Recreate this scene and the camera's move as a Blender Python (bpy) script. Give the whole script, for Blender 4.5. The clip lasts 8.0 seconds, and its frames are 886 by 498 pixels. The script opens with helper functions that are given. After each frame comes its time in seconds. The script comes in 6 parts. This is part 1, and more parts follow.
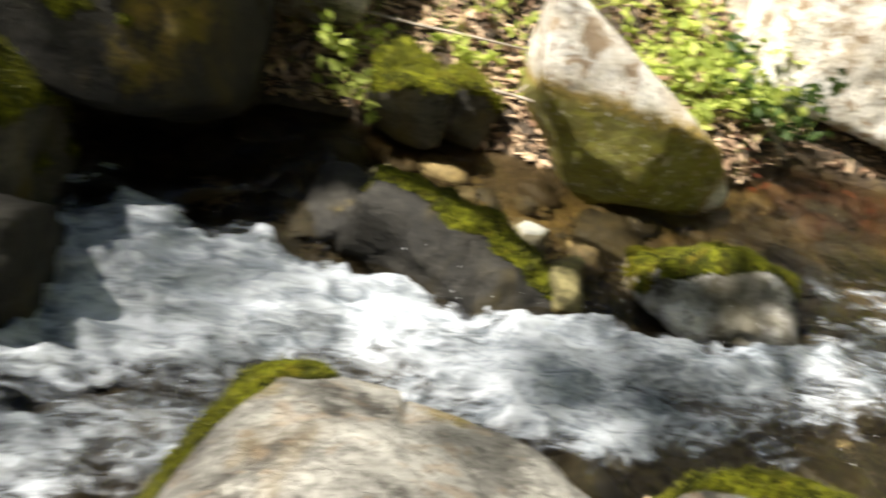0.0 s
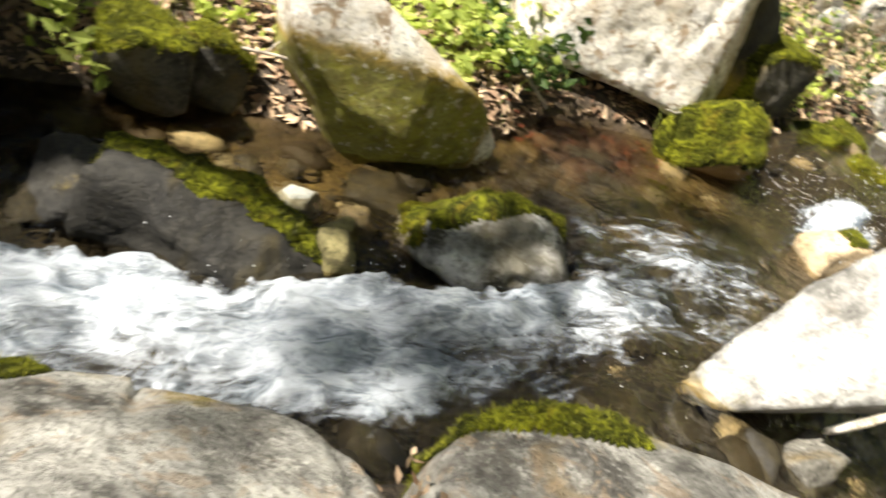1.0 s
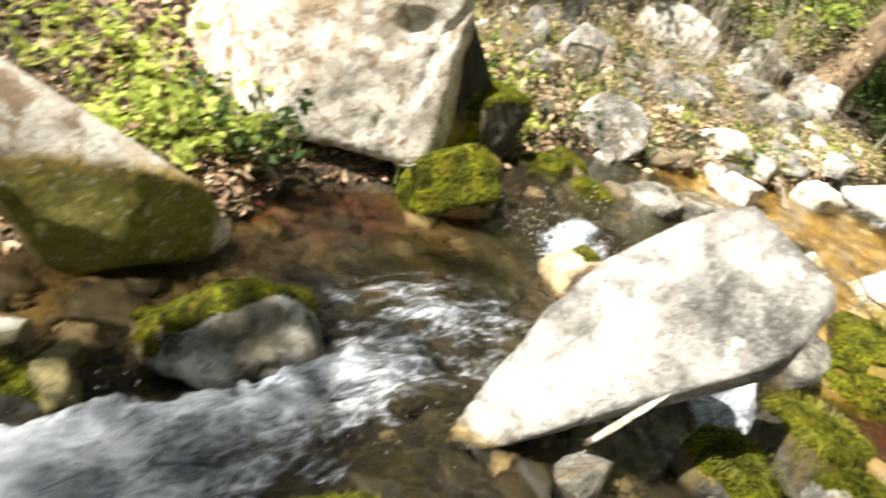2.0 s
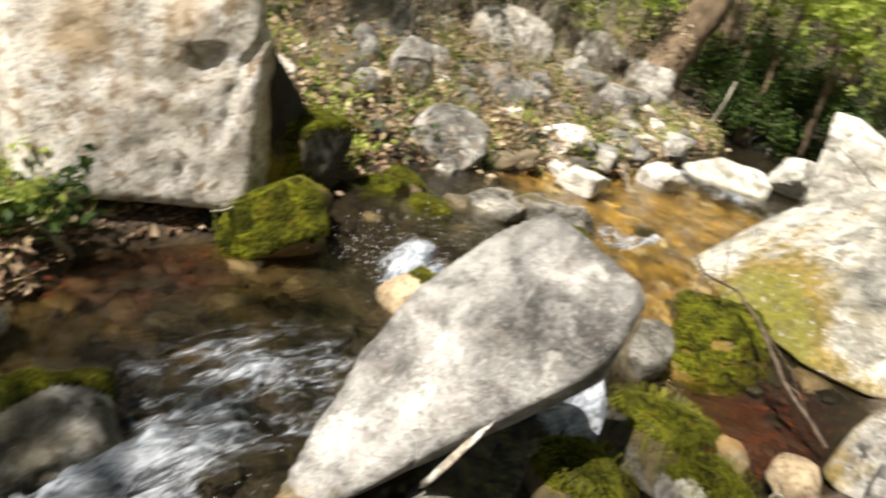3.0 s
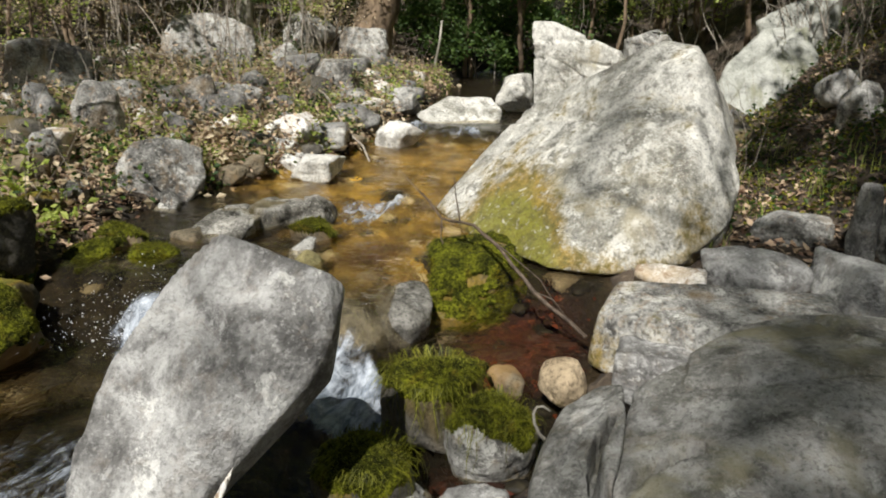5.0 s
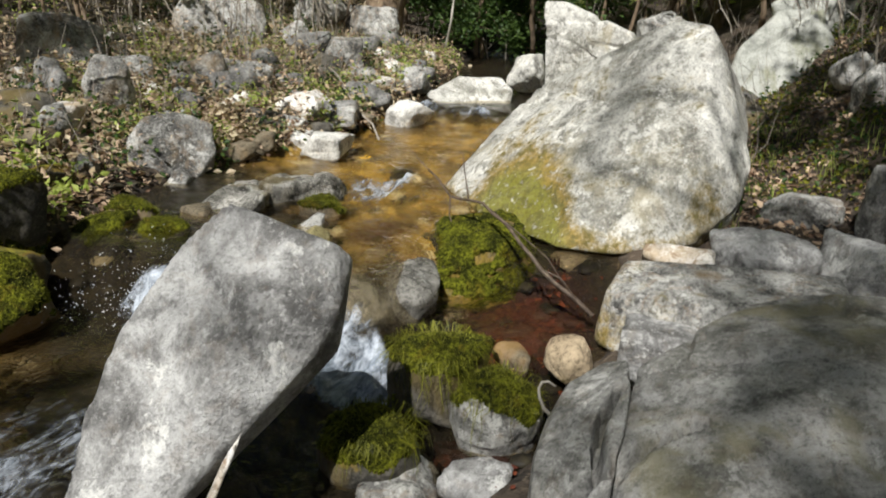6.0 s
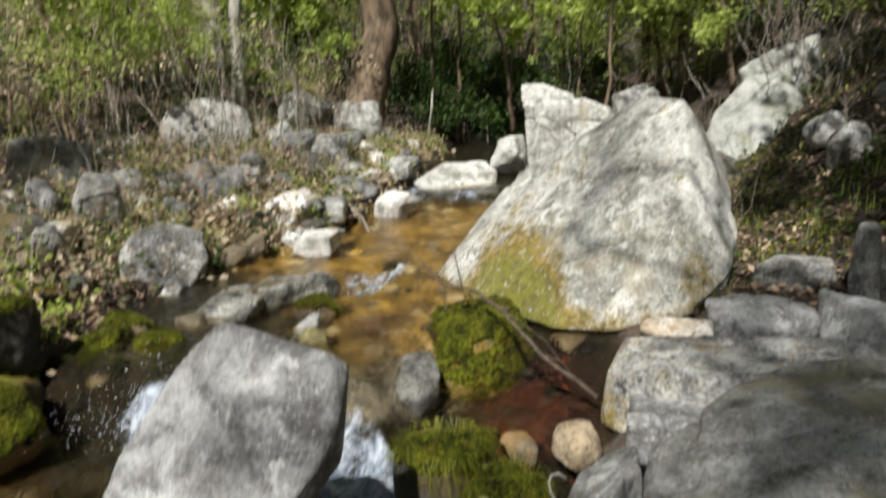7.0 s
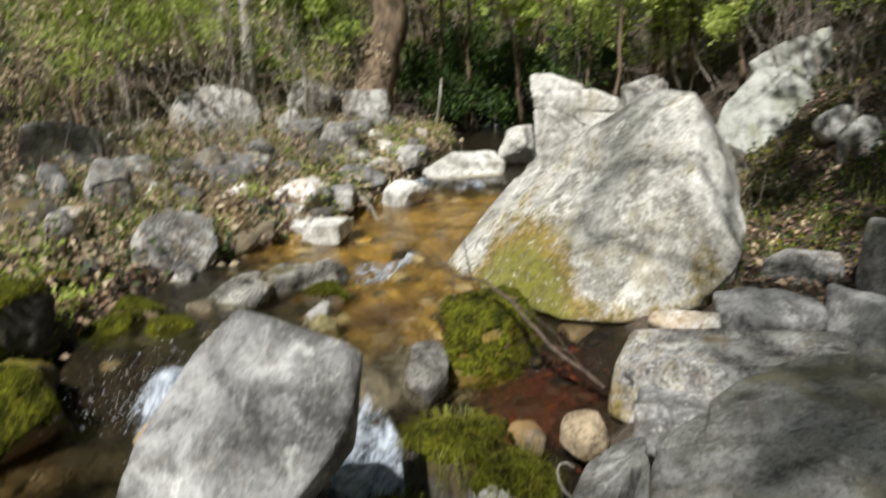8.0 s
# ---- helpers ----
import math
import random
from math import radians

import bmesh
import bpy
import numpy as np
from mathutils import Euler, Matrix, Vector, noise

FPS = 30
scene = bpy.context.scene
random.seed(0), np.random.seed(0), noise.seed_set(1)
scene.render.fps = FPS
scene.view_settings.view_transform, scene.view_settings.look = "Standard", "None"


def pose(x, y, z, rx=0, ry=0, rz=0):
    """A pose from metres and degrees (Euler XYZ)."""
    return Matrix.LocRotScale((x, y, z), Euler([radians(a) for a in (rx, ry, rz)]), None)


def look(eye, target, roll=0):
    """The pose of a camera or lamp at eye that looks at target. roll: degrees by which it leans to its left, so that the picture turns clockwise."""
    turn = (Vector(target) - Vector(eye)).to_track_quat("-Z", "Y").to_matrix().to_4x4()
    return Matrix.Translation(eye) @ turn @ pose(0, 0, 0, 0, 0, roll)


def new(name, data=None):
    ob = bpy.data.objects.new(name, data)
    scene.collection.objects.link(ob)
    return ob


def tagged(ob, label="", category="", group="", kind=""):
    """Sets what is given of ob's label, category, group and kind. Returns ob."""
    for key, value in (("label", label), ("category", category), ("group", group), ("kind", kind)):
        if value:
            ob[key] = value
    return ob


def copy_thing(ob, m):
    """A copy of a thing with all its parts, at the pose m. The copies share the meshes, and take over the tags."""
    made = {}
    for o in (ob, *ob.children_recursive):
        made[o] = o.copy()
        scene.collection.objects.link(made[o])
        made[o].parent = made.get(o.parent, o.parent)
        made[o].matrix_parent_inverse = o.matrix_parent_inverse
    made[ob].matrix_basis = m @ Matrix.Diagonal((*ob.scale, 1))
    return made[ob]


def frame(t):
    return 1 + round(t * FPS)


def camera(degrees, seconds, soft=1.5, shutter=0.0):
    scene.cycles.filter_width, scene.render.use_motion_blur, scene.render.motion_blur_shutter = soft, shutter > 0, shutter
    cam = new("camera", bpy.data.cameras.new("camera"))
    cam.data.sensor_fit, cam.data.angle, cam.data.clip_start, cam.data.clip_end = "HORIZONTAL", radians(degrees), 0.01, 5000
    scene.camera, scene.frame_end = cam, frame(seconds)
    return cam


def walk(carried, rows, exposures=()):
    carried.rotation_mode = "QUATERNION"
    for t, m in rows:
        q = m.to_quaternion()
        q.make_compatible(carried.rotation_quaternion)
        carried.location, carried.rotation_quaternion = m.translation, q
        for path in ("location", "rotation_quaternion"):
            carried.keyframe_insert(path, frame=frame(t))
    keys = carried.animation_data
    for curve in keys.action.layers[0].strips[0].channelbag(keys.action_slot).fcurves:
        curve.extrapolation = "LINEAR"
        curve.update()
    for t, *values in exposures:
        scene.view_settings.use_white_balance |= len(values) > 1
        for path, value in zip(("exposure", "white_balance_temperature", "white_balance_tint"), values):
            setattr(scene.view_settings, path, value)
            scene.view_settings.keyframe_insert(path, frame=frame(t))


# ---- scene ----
cam = camera(62.0, 8.0, soft=1.9, shutter=0.65)
PATH = [
    (0, (-0.190, 0.081, 0.926), (0.247, 1.562, -0.345), 24.1),
    (0.5, (-0.095, 0.114, 0.864), (0.660, 1.564, -0.289), 28.4),
    (1, (-0.042, 0.110, 0.856), (0.875, 1.491, -0.264), 28.5),
    (1.5, (0.007, 0.115, 0.890), (1.154, 1.432, -0.084), 27.0),
    (1.7, (0.026, 0.109, 0.908), (1.274, 1.398, 0.025), 25.8),
    (2.8, (0.325, 0.050, 1.030), (1.820, 1.180, 0.334), 19.5),
    (3, (0.355, 0.042, 1.038), (1.904, 1.121, 0.374), 18.3),
    (3.5, (0.462, -0.033, 1.066), (2.187, 0.790, 0.472), 11.9),
    (4, (0.574, -0.156, 1.116), (2.373, 0.410, 0.450), 6.8),
    (4.5, (0.609, -0.192, 1.123), (2.414, 0.343, 0.447), 2.9),
    (4.7, (0.602, -0.189, 1.124), (2.394, 0.421, 0.480), 1.8),
    (5.8, (0.586, -0.201, 1.103), (2.361, 0.474, 0.477), 2.0),
    (6, (0.582, -0.199, 1.100), (2.346, 0.462, 0.429), 2.4),
    (6.5, (0.586, -0.193, 1.107), (2.344, 0.477, 0.429), -0.1),
    (7, (0.597, -0.205, 1.150), (2.421, 0.468, 0.685), -2.2),
    (7.5, (0.599, -0.218, 1.183), (2.465, 0.398, 0.807), -4.4),
    (8, (0.570, -0.191, 1.162), (2.383, 0.493, 0.667), -1.6),
]
walk(cam, [(t, look(eye, target, roll)) for t, eye, target, roll in PATH],
     exposures=[(0.0, 1.76, 7000, 10), (1.5, 1.88, 7000, 10), (3.0, 1.05, 6950, 13), (3.5, 0.72, 6900, 13), (4.2, 0.46, 6650, 11), (6.0, 0.46, 6230, 11), (8.0, 0.50, 6230, 11)])

# ---------------------------------------------------------------- light
SUN_AZ, SUN_EL = 180.0, 52.0          # degrees: where the sun stands, from +x towards +y
world = bpy.data.worlds.new("sky")
scene.world = world
world.use_nodes = True
wn = world.node_tree.nodes
sky = wn.new("ShaderNodeTexSky")
sky.sky_type = "NISHITA"
sky.sun_disc = False
sky.sun_elevation = radians(SUN_EL)
sky.sun_rotation = radians(90 - SUN_AZ)
world.node_tree.links.new(sky.outputs[0], wn["Background"].inputs[0])
wn["Background"].inputs[1].default_value = 0.028
sun = new("sun", bpy.data.lights.new("sun", "SUN"))
sun.data.energy, sun.data.angle, sun.data.color = 5.0, radians(0.55), (1.0, 0.97, 0.92)
sun_from = Vector((math.cos(radians(SUN_EL)) * math.cos(radians(SUN_AZ)),
                   math.cos(radians(SUN_EL)) * math.sin(radians(SUN_AZ)), math.sin(radians(SUN_EL))))
sun.matrix_world = look(sun_from * 30, (0, 0, 0))


# ---------------------------------------------------------------- noise
def hash3(i, j, k, seed):
    h = (i * 374761393 + j * 668265263 + k * 2147483647 + seed * 974711) & 0xFFFFFFFF
    h = ((h ^ (h >> 13)) * 1274126177) & 0xFFFFFFFF
    return ((h ^ (h >> 16)) & 0xFFFFFF) / float(0xFFFFFF)


def vnoise(p, seed=0):
    """Smooth value noise in 0..1 at the rows of p."""
    p = np.asarray(p, float)
    q = np.floor(p).astype(np.int64)
    u = p - q
    u = u * u * (3 - 2 * u)
    out = np.zeros(len(p))
    for a in (0, 1):
        for b in (0, 1):
            for c in (0, 1):
                w = (u[:, 0] if a else 1 - u[:, 0]) * (u[:, 1] if b else 1 - u[:, 1]) * (u[:, 2] if c else 1 - u[:, 2])
                out += w * hash3(q[:, 0] + a, q[:, 1] + b, q[:, 2] + c, seed)
    return out


def fbm(p, seed=0, octaves=4, gain=0.5):
    """Fractal noise, about -1..1."""
    p = np.asarray(p, float)
    out, amp, total = np.zeros(len(p)), 1.0, 0.0
    for o in range(octaves):
        out += amp * (2 * vnoise(p * 2.03 ** o + 17.3 * o, seed + o) - 1)
        total += amp
        amp *= gain
    return out / total * 1.6


# ---------------------------------------------------------------- materials
class Nodes:
    """Short hand for a node material."""
    def __init__(self, name):
        self.mat = bpy.data.materials.new(name)
        self.mat.use_nodes = True
        self.tree = self.mat.node_tree
        self.bsdf = self.tree.nodes["Principled BSDF"]
        self.out = self.tree.nodes["Material Output"]
        self.geo = self.add("ShaderNodeTexCoord").outputs["Object"]

    def add(self, kind):
        return self.tree.nodes.new(kind)

    def link(self, a, b):
        self.tree.links.new(a, b)

    def put(self, value, socket):
        if hasattr(value, "is_output"):
            self.link(value, socket)
        else:
            socket.default_value = value

    def noise(self, scale, detail=4, rough=0.55, distort=0.0, coords=None, stretch=None):
        n = self.add("ShaderNodeTexNoise")
        n.inputs["Scale"].default_value, n.inputs["Detail"].default_value = scale, detail
        n.inputs["Roughness"].default_value, n.inputs["Distortion"].default_value = rough, distort
        c = coords or self.geo
        if stretch:
            m = self.add("ShaderNodeMapping")
            m.inputs["Scale"].default_value = stretch
            self.link(c, m.inputs["Vector"])
            c = m.outputs[0]
        self.link(c, n.inputs["Vector"])
        return n.outputs[0]

    def voronoi(self, scale, feature="F1", coords=None):
        n = self.add("ShaderNodeTexVoronoi")
        n.feature = feature
        n.inputs["Scale"].default_value = scale
        self.link(coords or self.geo, n.inputs["Vector"])
        return n

    def ramp(self, fac, lo, hi, a=0.0, b=1.0):
        n = self.add("ShaderNodeMapRange")
        n.interpolation_type = "SMOOTHSTEP"
        for key, v in (("From Min", lo), ("From Max", hi), ("To Min", a), ("To Max", b)):
            n.inputs[key].default_value = v
        self.link(fac, n.inputs["Value"])
        return n.outputs[0]

    def mix(self, fac, a, b, mode="MIX"):
        n = self.add("ShaderNodeMix")
        n.data_type, n.blend_type = "RGBA", mode
        for value, socket in ((fac, n.inputs[0]), (a, n.inputs[6]), (b, n.inputs[7])):
            if isinstance(value, tuple) and len(value) == 3:
                value = (*value, 1)
            self.put(value, socket)
        return n.outputs[2]

    def math(self, op, a, b=0.0):
        n = self.add("ShaderNodeMath")
        n.operation = op
        self.put(a, n.inputs[0])
        self.put(b, n.inputs[1])
        return n.outputs[0]

    def random(self):
        return self.add("ShaderNodeObjectInfo").outputs["Random"]

    def island(self):
        return self.add("ShaderNodeNewGeometry").outputs["Random Per Island"]

    def attribute(self, name):
        n = self.add("ShaderNodeAttribute")
        n.attribute_name = name
        return n.outputs["Fac"]

    def up(self):
        g = self.add("ShaderNodeNewGeometry")
        x = self.add("ShaderNodeSeparateXYZ")
        self.link(g.outputs["Normal"], x.inputs[0])
        return x.outputs[2]

    def height(self):
        g = self.add("ShaderNodeNewGeometry")
        x = self.add("ShaderNodeSeparateXYZ")
        self.link(g.outputs["Position"], x.inputs[0])
        return x.outputs[2]

    def world(self):
        return self.add("ShaderNodeNewGeometry").outputs["Position"]

    def bump(self, height, strength=0.4, distance=0.02, normal=None):
        n = self.add("ShaderNodeBump")
        n.inputs["Strength"].default_value, n.inputs["Distance"].default_value = strength, distance
        self.link(height, n.inputs["Height"])
        if normal:
            self.link(normal, n.inputs["Normal"])
        return n.outputs[0]

    def done(self, color, rough=0.8, normal=None, spec=0.35):
        if isinstance(color, tuple):
            color = (*color, 1)
        self.put(color, self.bsdf.inputs["Base Color"])
        self.put(rough, self.bsdf.inputs["Roughness"])
        self.bsdf.inputs["Specular IOR Level"].default_value = spec
        if normal:
            self.link(normal, self.bsdf.inputs["Normal"])
        return self.mat


def granite(name, light, dark, lichen=(0.55, 0.56, 0.47), lichen_at=0.62, stain=(0.20, 0.13, 0.05), stain_at=0.72, rust=0.0, fleck=0.6, mottle=0.85, relief=0.75):
    """Weathered granite: mottled, flecked, with lichen, stains and, where the attribute 'moss' says so, a film of moss."""
    n = Nodes(name)
    w = n.world()
    big = n.noise(1.9, 6, 0.65, 0.3, w)
    mid = n.noise(7.0, 8, 0.70, 0.25, w)
    blot = n.noise(19, 6, 0.72, 0.3, w)
    fine = n.noise(70, 4, 0.75, 0, w)
    c = n.mix(n.ramp(big, 0.36, 0.64), dark, light)
    c = n.mix(n.ramp(mid, 0.47, 0.66, 0, 0.9 * mottle), c, tuple(min(0.8, v * 1.3) for v in light))
    c = n.mix(n.ramp(mid, 0.49, 0.35, 0, mottle), c, tuple(v * 0.45 for v in dark))
    c = n.mix(n.ramp(blot, 0.53, 0.66, 0, fleck), c, tuple(v * 0.40 for v in dark))
    c = n.mix(n.ramp(blot, 0.42, 0.36, 0, 0.5), c, tuple(min(0.8, v * 1.25) for v in light))
    patch = n.noise(5.5, 8, 0.75, 0.25, w)
    c = n.mix(n.ramp(patch, lichen_at, lichen_at + 0.05, 0, 0.75), c, lichen)
    c = n.mix(n.ramp(fine, 0.53, 0.62, 0, fleck), c, tuple(v * 0.28 for v in dark))
    c = n.mix(n.ramp(fine, 0.44, 0.36, 0, 0.8 * fleck), c, tuple(min(0.8, v * 1.4) for v in light))
    st = n.noise(3.1, 5, 0.6, 0.6, w, (1, 1, 0.45))
    c = n.mix(n.ramp(st, stain_at - 0.1, stain_at + 0.05, 0, 0.7), c, stain)
    film = n.attribute("moss")
    speck = n.noise(13, 6, 0.7, 0.9, w)
    c = n.mix(n.ramp(speck, 0.53, 0.60, 0, rust), c, (0.27, 0.19, 0.115))
    patchy = n.math("ADD", n.math("MULTIPLY", n.math("SUBTRACT", blot, 0.5), 1.9), n.math("MULTIPLY", n.math("SUBTRACT", mid, 0.5), 2.2))
    ms = n.ramp(n.math("ADD", film, patchy), 0.15, 0.95, 0, 0.93)
    ms = n.math("MULTIPLY", n.math("MULTIPLY", ms, n.ramp(film, 0.0, 0.2)), n.ramp(n.noise(34, 3, 0.6, 0.4, w), 0.33, 0.42, 0.4, 1.0))
    hue = n.mix(n.ramp(n.math("ADD", film, n.math("MULTIPLY", n.math("SUBTRACT", mid, 0.5), 1.2)), 0.85, 1.9), (0.30, 0.20, 0.030), (0.19, 0.185, 0.010))
    hue = n.mix(n.ramp(blot, 0.46, 0.60, 0, 0.75), hue, (0.085, 0.078, 0.008))
    hue = n.mix(n.ramp(fine, 0.44, 0.6, 0, 0.5), hue, (0.12, 0.085, 0.014))
    c = n.mix(ms, c, hue)
    nb = n.bump(n.math("ADD", mid, n.math("MULTIPLY", blot, 0.5)), relief, 0.035)
    return n.done(c, n.ramp(mid, 0.3, 0.7, 0.68, 0.92), n.bump(fine, 0.4, 0.004, nb), 0.3)


def plain(name, a, b, scale=20, rough=0.8, bump=0.3, stretch=None, island=0.0, spec=0.35):
    n = Nodes(name)
    f = n.noise(scale, 5, 0.6, 0.2, n.world(), stretch)
    c = n.mix(n.ramp(f, 0.3, 0.7), a, b)
    if island:
        h = n.add("ShaderNodeHueSaturation")
        n.put(n.math("ADD", 1 - island / 2, n.math("MULTIPLY", n.island(), island)), h.inputs["Value"])
        n.put(n.math("ADD", 0.47, n.math("MULTIPLY", n.island(), 0.06)), h.inputs["Hue"])
        n.link(c, h.inputs["Color"])
        c = h.outputs[0]
    return n.done(c, rough, n.bump(f, bump, 0.02), spec)


def leafy(name, a, b, through_light=0.45, island=0.7, rough=0.55):
    """Thin leaves: they let some light through."""
    n = Nodes(name)
    f = n.island()
    c = n.mix(f, a, b)
    h = n.add("ShaderNodeHueSaturation")
    n.put(n.math("ADD", 1 - island / 2, n.math("MULTIPLY", n.noise(3.0, 2, coords=n.world()), island)), h.inputs["Value"])
    n.link(c, h.inputs["Color"])
    n.done(h.outputs[0], rough, None, 0.3)
    t = n.add("ShaderNodeBsdfTranslucent")
    n.link(h.outputs[0], t.inputs["Color"])
    m = n.add("ShaderNodeMixShader")
    m.inputs[0].default_value = through_light
    n.link(n.bsdf.outputs[0], m.inputs[1])
    n.link(t.outputs[0], m.inputs[2])
    n.link(m.outputs[0], n.out.inputs["Surface"])
    return n.mat


GREY = granite("grey granite", (0.43, 0.425, 0.40), (0.13, 0.125, 0.115), lichen=(0.66, 0.65, 0.60), lichen_at=0.57, stain=(0.17, 0.14, 0.09), stain_at=0.72, rust=0.12, fleck=0.34, mottle=0.75, relief=0.9)
PALE = granite("pale granite", (0.74, 0.70, 0.62), (0.46, 0.41, 0.33), lichen=(0.76, 0.73, 0.64), lichen_at=0.52, stain=(0.34, 0.24, 0.12), stain_at=0.60, rust=0.9, mottle=0.7, relief=0.5)
BOULDER = granite("lichen granite", (0.57, 0.555, 0.495), (0.27, 0.26, 0.215), lichen=(0.79, 0.77, 0.69), lichen_at=0.54, stain=(0.33, 0.29, 0.19), stain_at=0.66, rust=0.12, fleck=0.55, mottle=0.85, relief=1.0)
SLOPE = granite("pale slope rock", (0.42, 0.42, 0.37), (0.27, 0.275, 0.235), lichen=(0.50, 0.50, 0.44), lichen_at=0.58, stain=(0.20, 0.20, 0.11), stain_at=0.62, fleck=0.3, mottle=0.5)
ASH = granite("smooth grey granite", (0.27, 0.265, 0.245), (0.115, 0.112, 0.095), lichen=(0.40, 0.395, 0.36), lichen_at=0.58, stain=(0.17, 0.155, 0.085), stain_at=0.60, rust=0.10, fleck=0.5, mottle=0.9, relief=0.7)
FRONT = granite("rugged grey granite", (0.285, 0.28, 0.255), (0.10, 0.094, 0.082), lichen=(0.43, 0.42, 0.375), lichen_at=0.56, stain=(0.19, 0.14, 0.07), stain_at=0.62, rust=0.4, fleck=0.5, mottle=1.0, relief=1.0)
BANK = granite("weathered bank rock", (0.44, 0.43, 0.39), (0.10, 0.096, 0.085), lichen=(0.60, 0.59, 0.53), lichen_at=0.56, stain_at=0.66, rust=0.35, mottle=0.95, relief=1.0)
DARK = granite("damp mossy rock", (0.11, 0.10, 0.08), (0.04, 0.038, 0.03), lichen=(0.17, 0.17, 0.13), lichen_at=0.64, stain=(0.12, 0.085, 0.02), stain_at=0.56)
COBBLE = granite("river cobble", (0.21, 0.175, 0.115), (0.10, 0.08, 0.05), lichen=(0.30, 0.26, 0.18), lichen_at=0.62, stain=(0.26, 0.15, 0.04), stain_at=0.58, rust=0.3)
WHITE = granite("white cobble", (0.62, 0.60, 0.54), (0.46, 0.44, 0.38), lichen=(0.66, 0.65, 0.60), lichen_at=0.55, stain_at=0.85)
TAN = granite("tan cobble", (0.46, 0.36, 0.23), (0.30, 0.22, 0.13), lichen=(0.52, 0.44, 0.31), lichen_at=0.6, stain_at=0.8)
CHAR = granite("dark weathered rock", (0.27, 0.265, 0.245), (0.10, 0.097, 0.088), lichen=(0.42, 0.42, 0.37), lichen_at=0.60, stain_at=0.7, rust=0.2)
WET = granite("wet stone", (0.20, 0.19, 0.165), (0.07, 0.066, 0.055), lichen=(0.30, 0.30, 0.27), lichen_at=0.60, stain=(0.15, 0.10, 0.03), stain_at=0.62)
for link in list(WET.node_tree.nodes["Principled BSDF"].inputs["Roughness"].links):
    WET.node_tree.links.remove(link)
WET.node_tree.nodes["Principled BSDF"].inputs["Roughness"].default_value = 0.22


WETLIGHT = granite("wet mottled stone", (0.42, 0.40, 0.35), (0.07, 0.065, 0.05), lichen=(0.55, 0.54, 0.48), lichen_at=0.56, stain=(0.15, 0.11, 0.03), stain_at=0.60, mottle=1.0, relief=1.0)


RAPID = granite("wet streaked rock", (0.34, 0.33, 0.31), (0.050, 0.046, 0.040), lichen=(0.58, 0.58, 0.55), lichen_at=0.53, stain=(0.06, 0.05, 0.02), stain_at=0.62, mottle=1.0, fleck=0.5, relief=1.0)


def moss_mat():
    n = Nodes("moss cushion")
    w = n.world()
    a, b = n.noise(9, 5, 0.7, 0.8, w), n.noise(60, 4, 0.7, 0, w)
    c = n.mix(n.ramp(a, 0.40, 0.60), (0.035, 0.040, 0.004), (0.19, 0.20, 0.014))
    c = n.mix(n.ramp(n.noise(5, 4, 0.7, 1.0, w), 0.54, 0.66, 0, 0.7), c, (0.17, 0.125, 0.014))
    c = n.mix(n.ramp(b, 0.58, 0.42, 0, 0.75), c, (0.008, 0.009, 0.001))
    return n.done(c, 0.95, n.bump(n.math("ADD", b, a), 1.0, 0.03), 0.1)


MOSS = moss_mat()
MOSS_BLADE = leafy("moss blades", (0.03, 0.036, 0.003), (0.27, 0.27, 0.022), 0.3)
LEAF_LITTER = leafy("dead leaves", (0.13, 0.070, 0.040), (0.55, 0.41, 0.27), 0.2, 1.1, 0.75)
DRY_GRASS = leafy("dry grass", (0.34, 0.25, 0.14), (0.64, 0.54, 0.36), 0.3)
GREEN_LEAF = leafy("green leaves", (0.24, 0.31, 0.06), (0.60, 0.67, 0.18), 0.6)
FRESH_LEAF = leafy("fresh leaves", (0.34, 0.44, 0.07), (0.62, 0.69, 0.20), 0.6)
DARK_LEAF = leafy("evergreen leaves", (0.025, 0.055, 0.012), (0.08, 0.13, 0.025), 0.4)
BARK = plain("brown bark", (0.055, 0.040, 0.024), (0.25, 0.18, 0.115), 9, 0.9, 1.0, (1, 1, 0.45))
PALE_BARK = plain("pale bark", (0.22, 0.20, 0.16), (0.44, 0.41, 0.34), 12, 0.9, 0.6, (1, 1, 0.3))
# wet rock; most of its blackness is shade put into the colour
BLACK = granite("wet rock blackened for shade", (0.030, 0.028, 0.023), (0.010, 0.0095, 0.008), lichen=(0.07, 0.066, 0.045), lichen_at=0.66, stain=(0.06, 0.045, 0.012), stain_at=0.60)
OLIVE = granite("yellow-green cobble", (0.22, 0.19, 0.085), (0.12, 0.105, 0.045), lichen=(0.28, 0.25, 0.13), lichen_at=0.6, stain_at=0.8)
# stones of the lower pool, its shade included in their near-black colour
SUNK = plain("sunken stone darkened for shade", (0.007, 0.0055, 0.003), (0.028, 0.022, 0.009), 14, 0.7, 0.5)
DARK_TWIG = plain("dark wet twig", (0.035, 0.024, 0.016), (0.13, 0.095, 0.065), 30, 0.7, 0.5)
TWIG = plain("grey twig", (0.16, 0.13, 0.10), (0.36, 0.32, 0.26), 30, 0.85, 0.5)


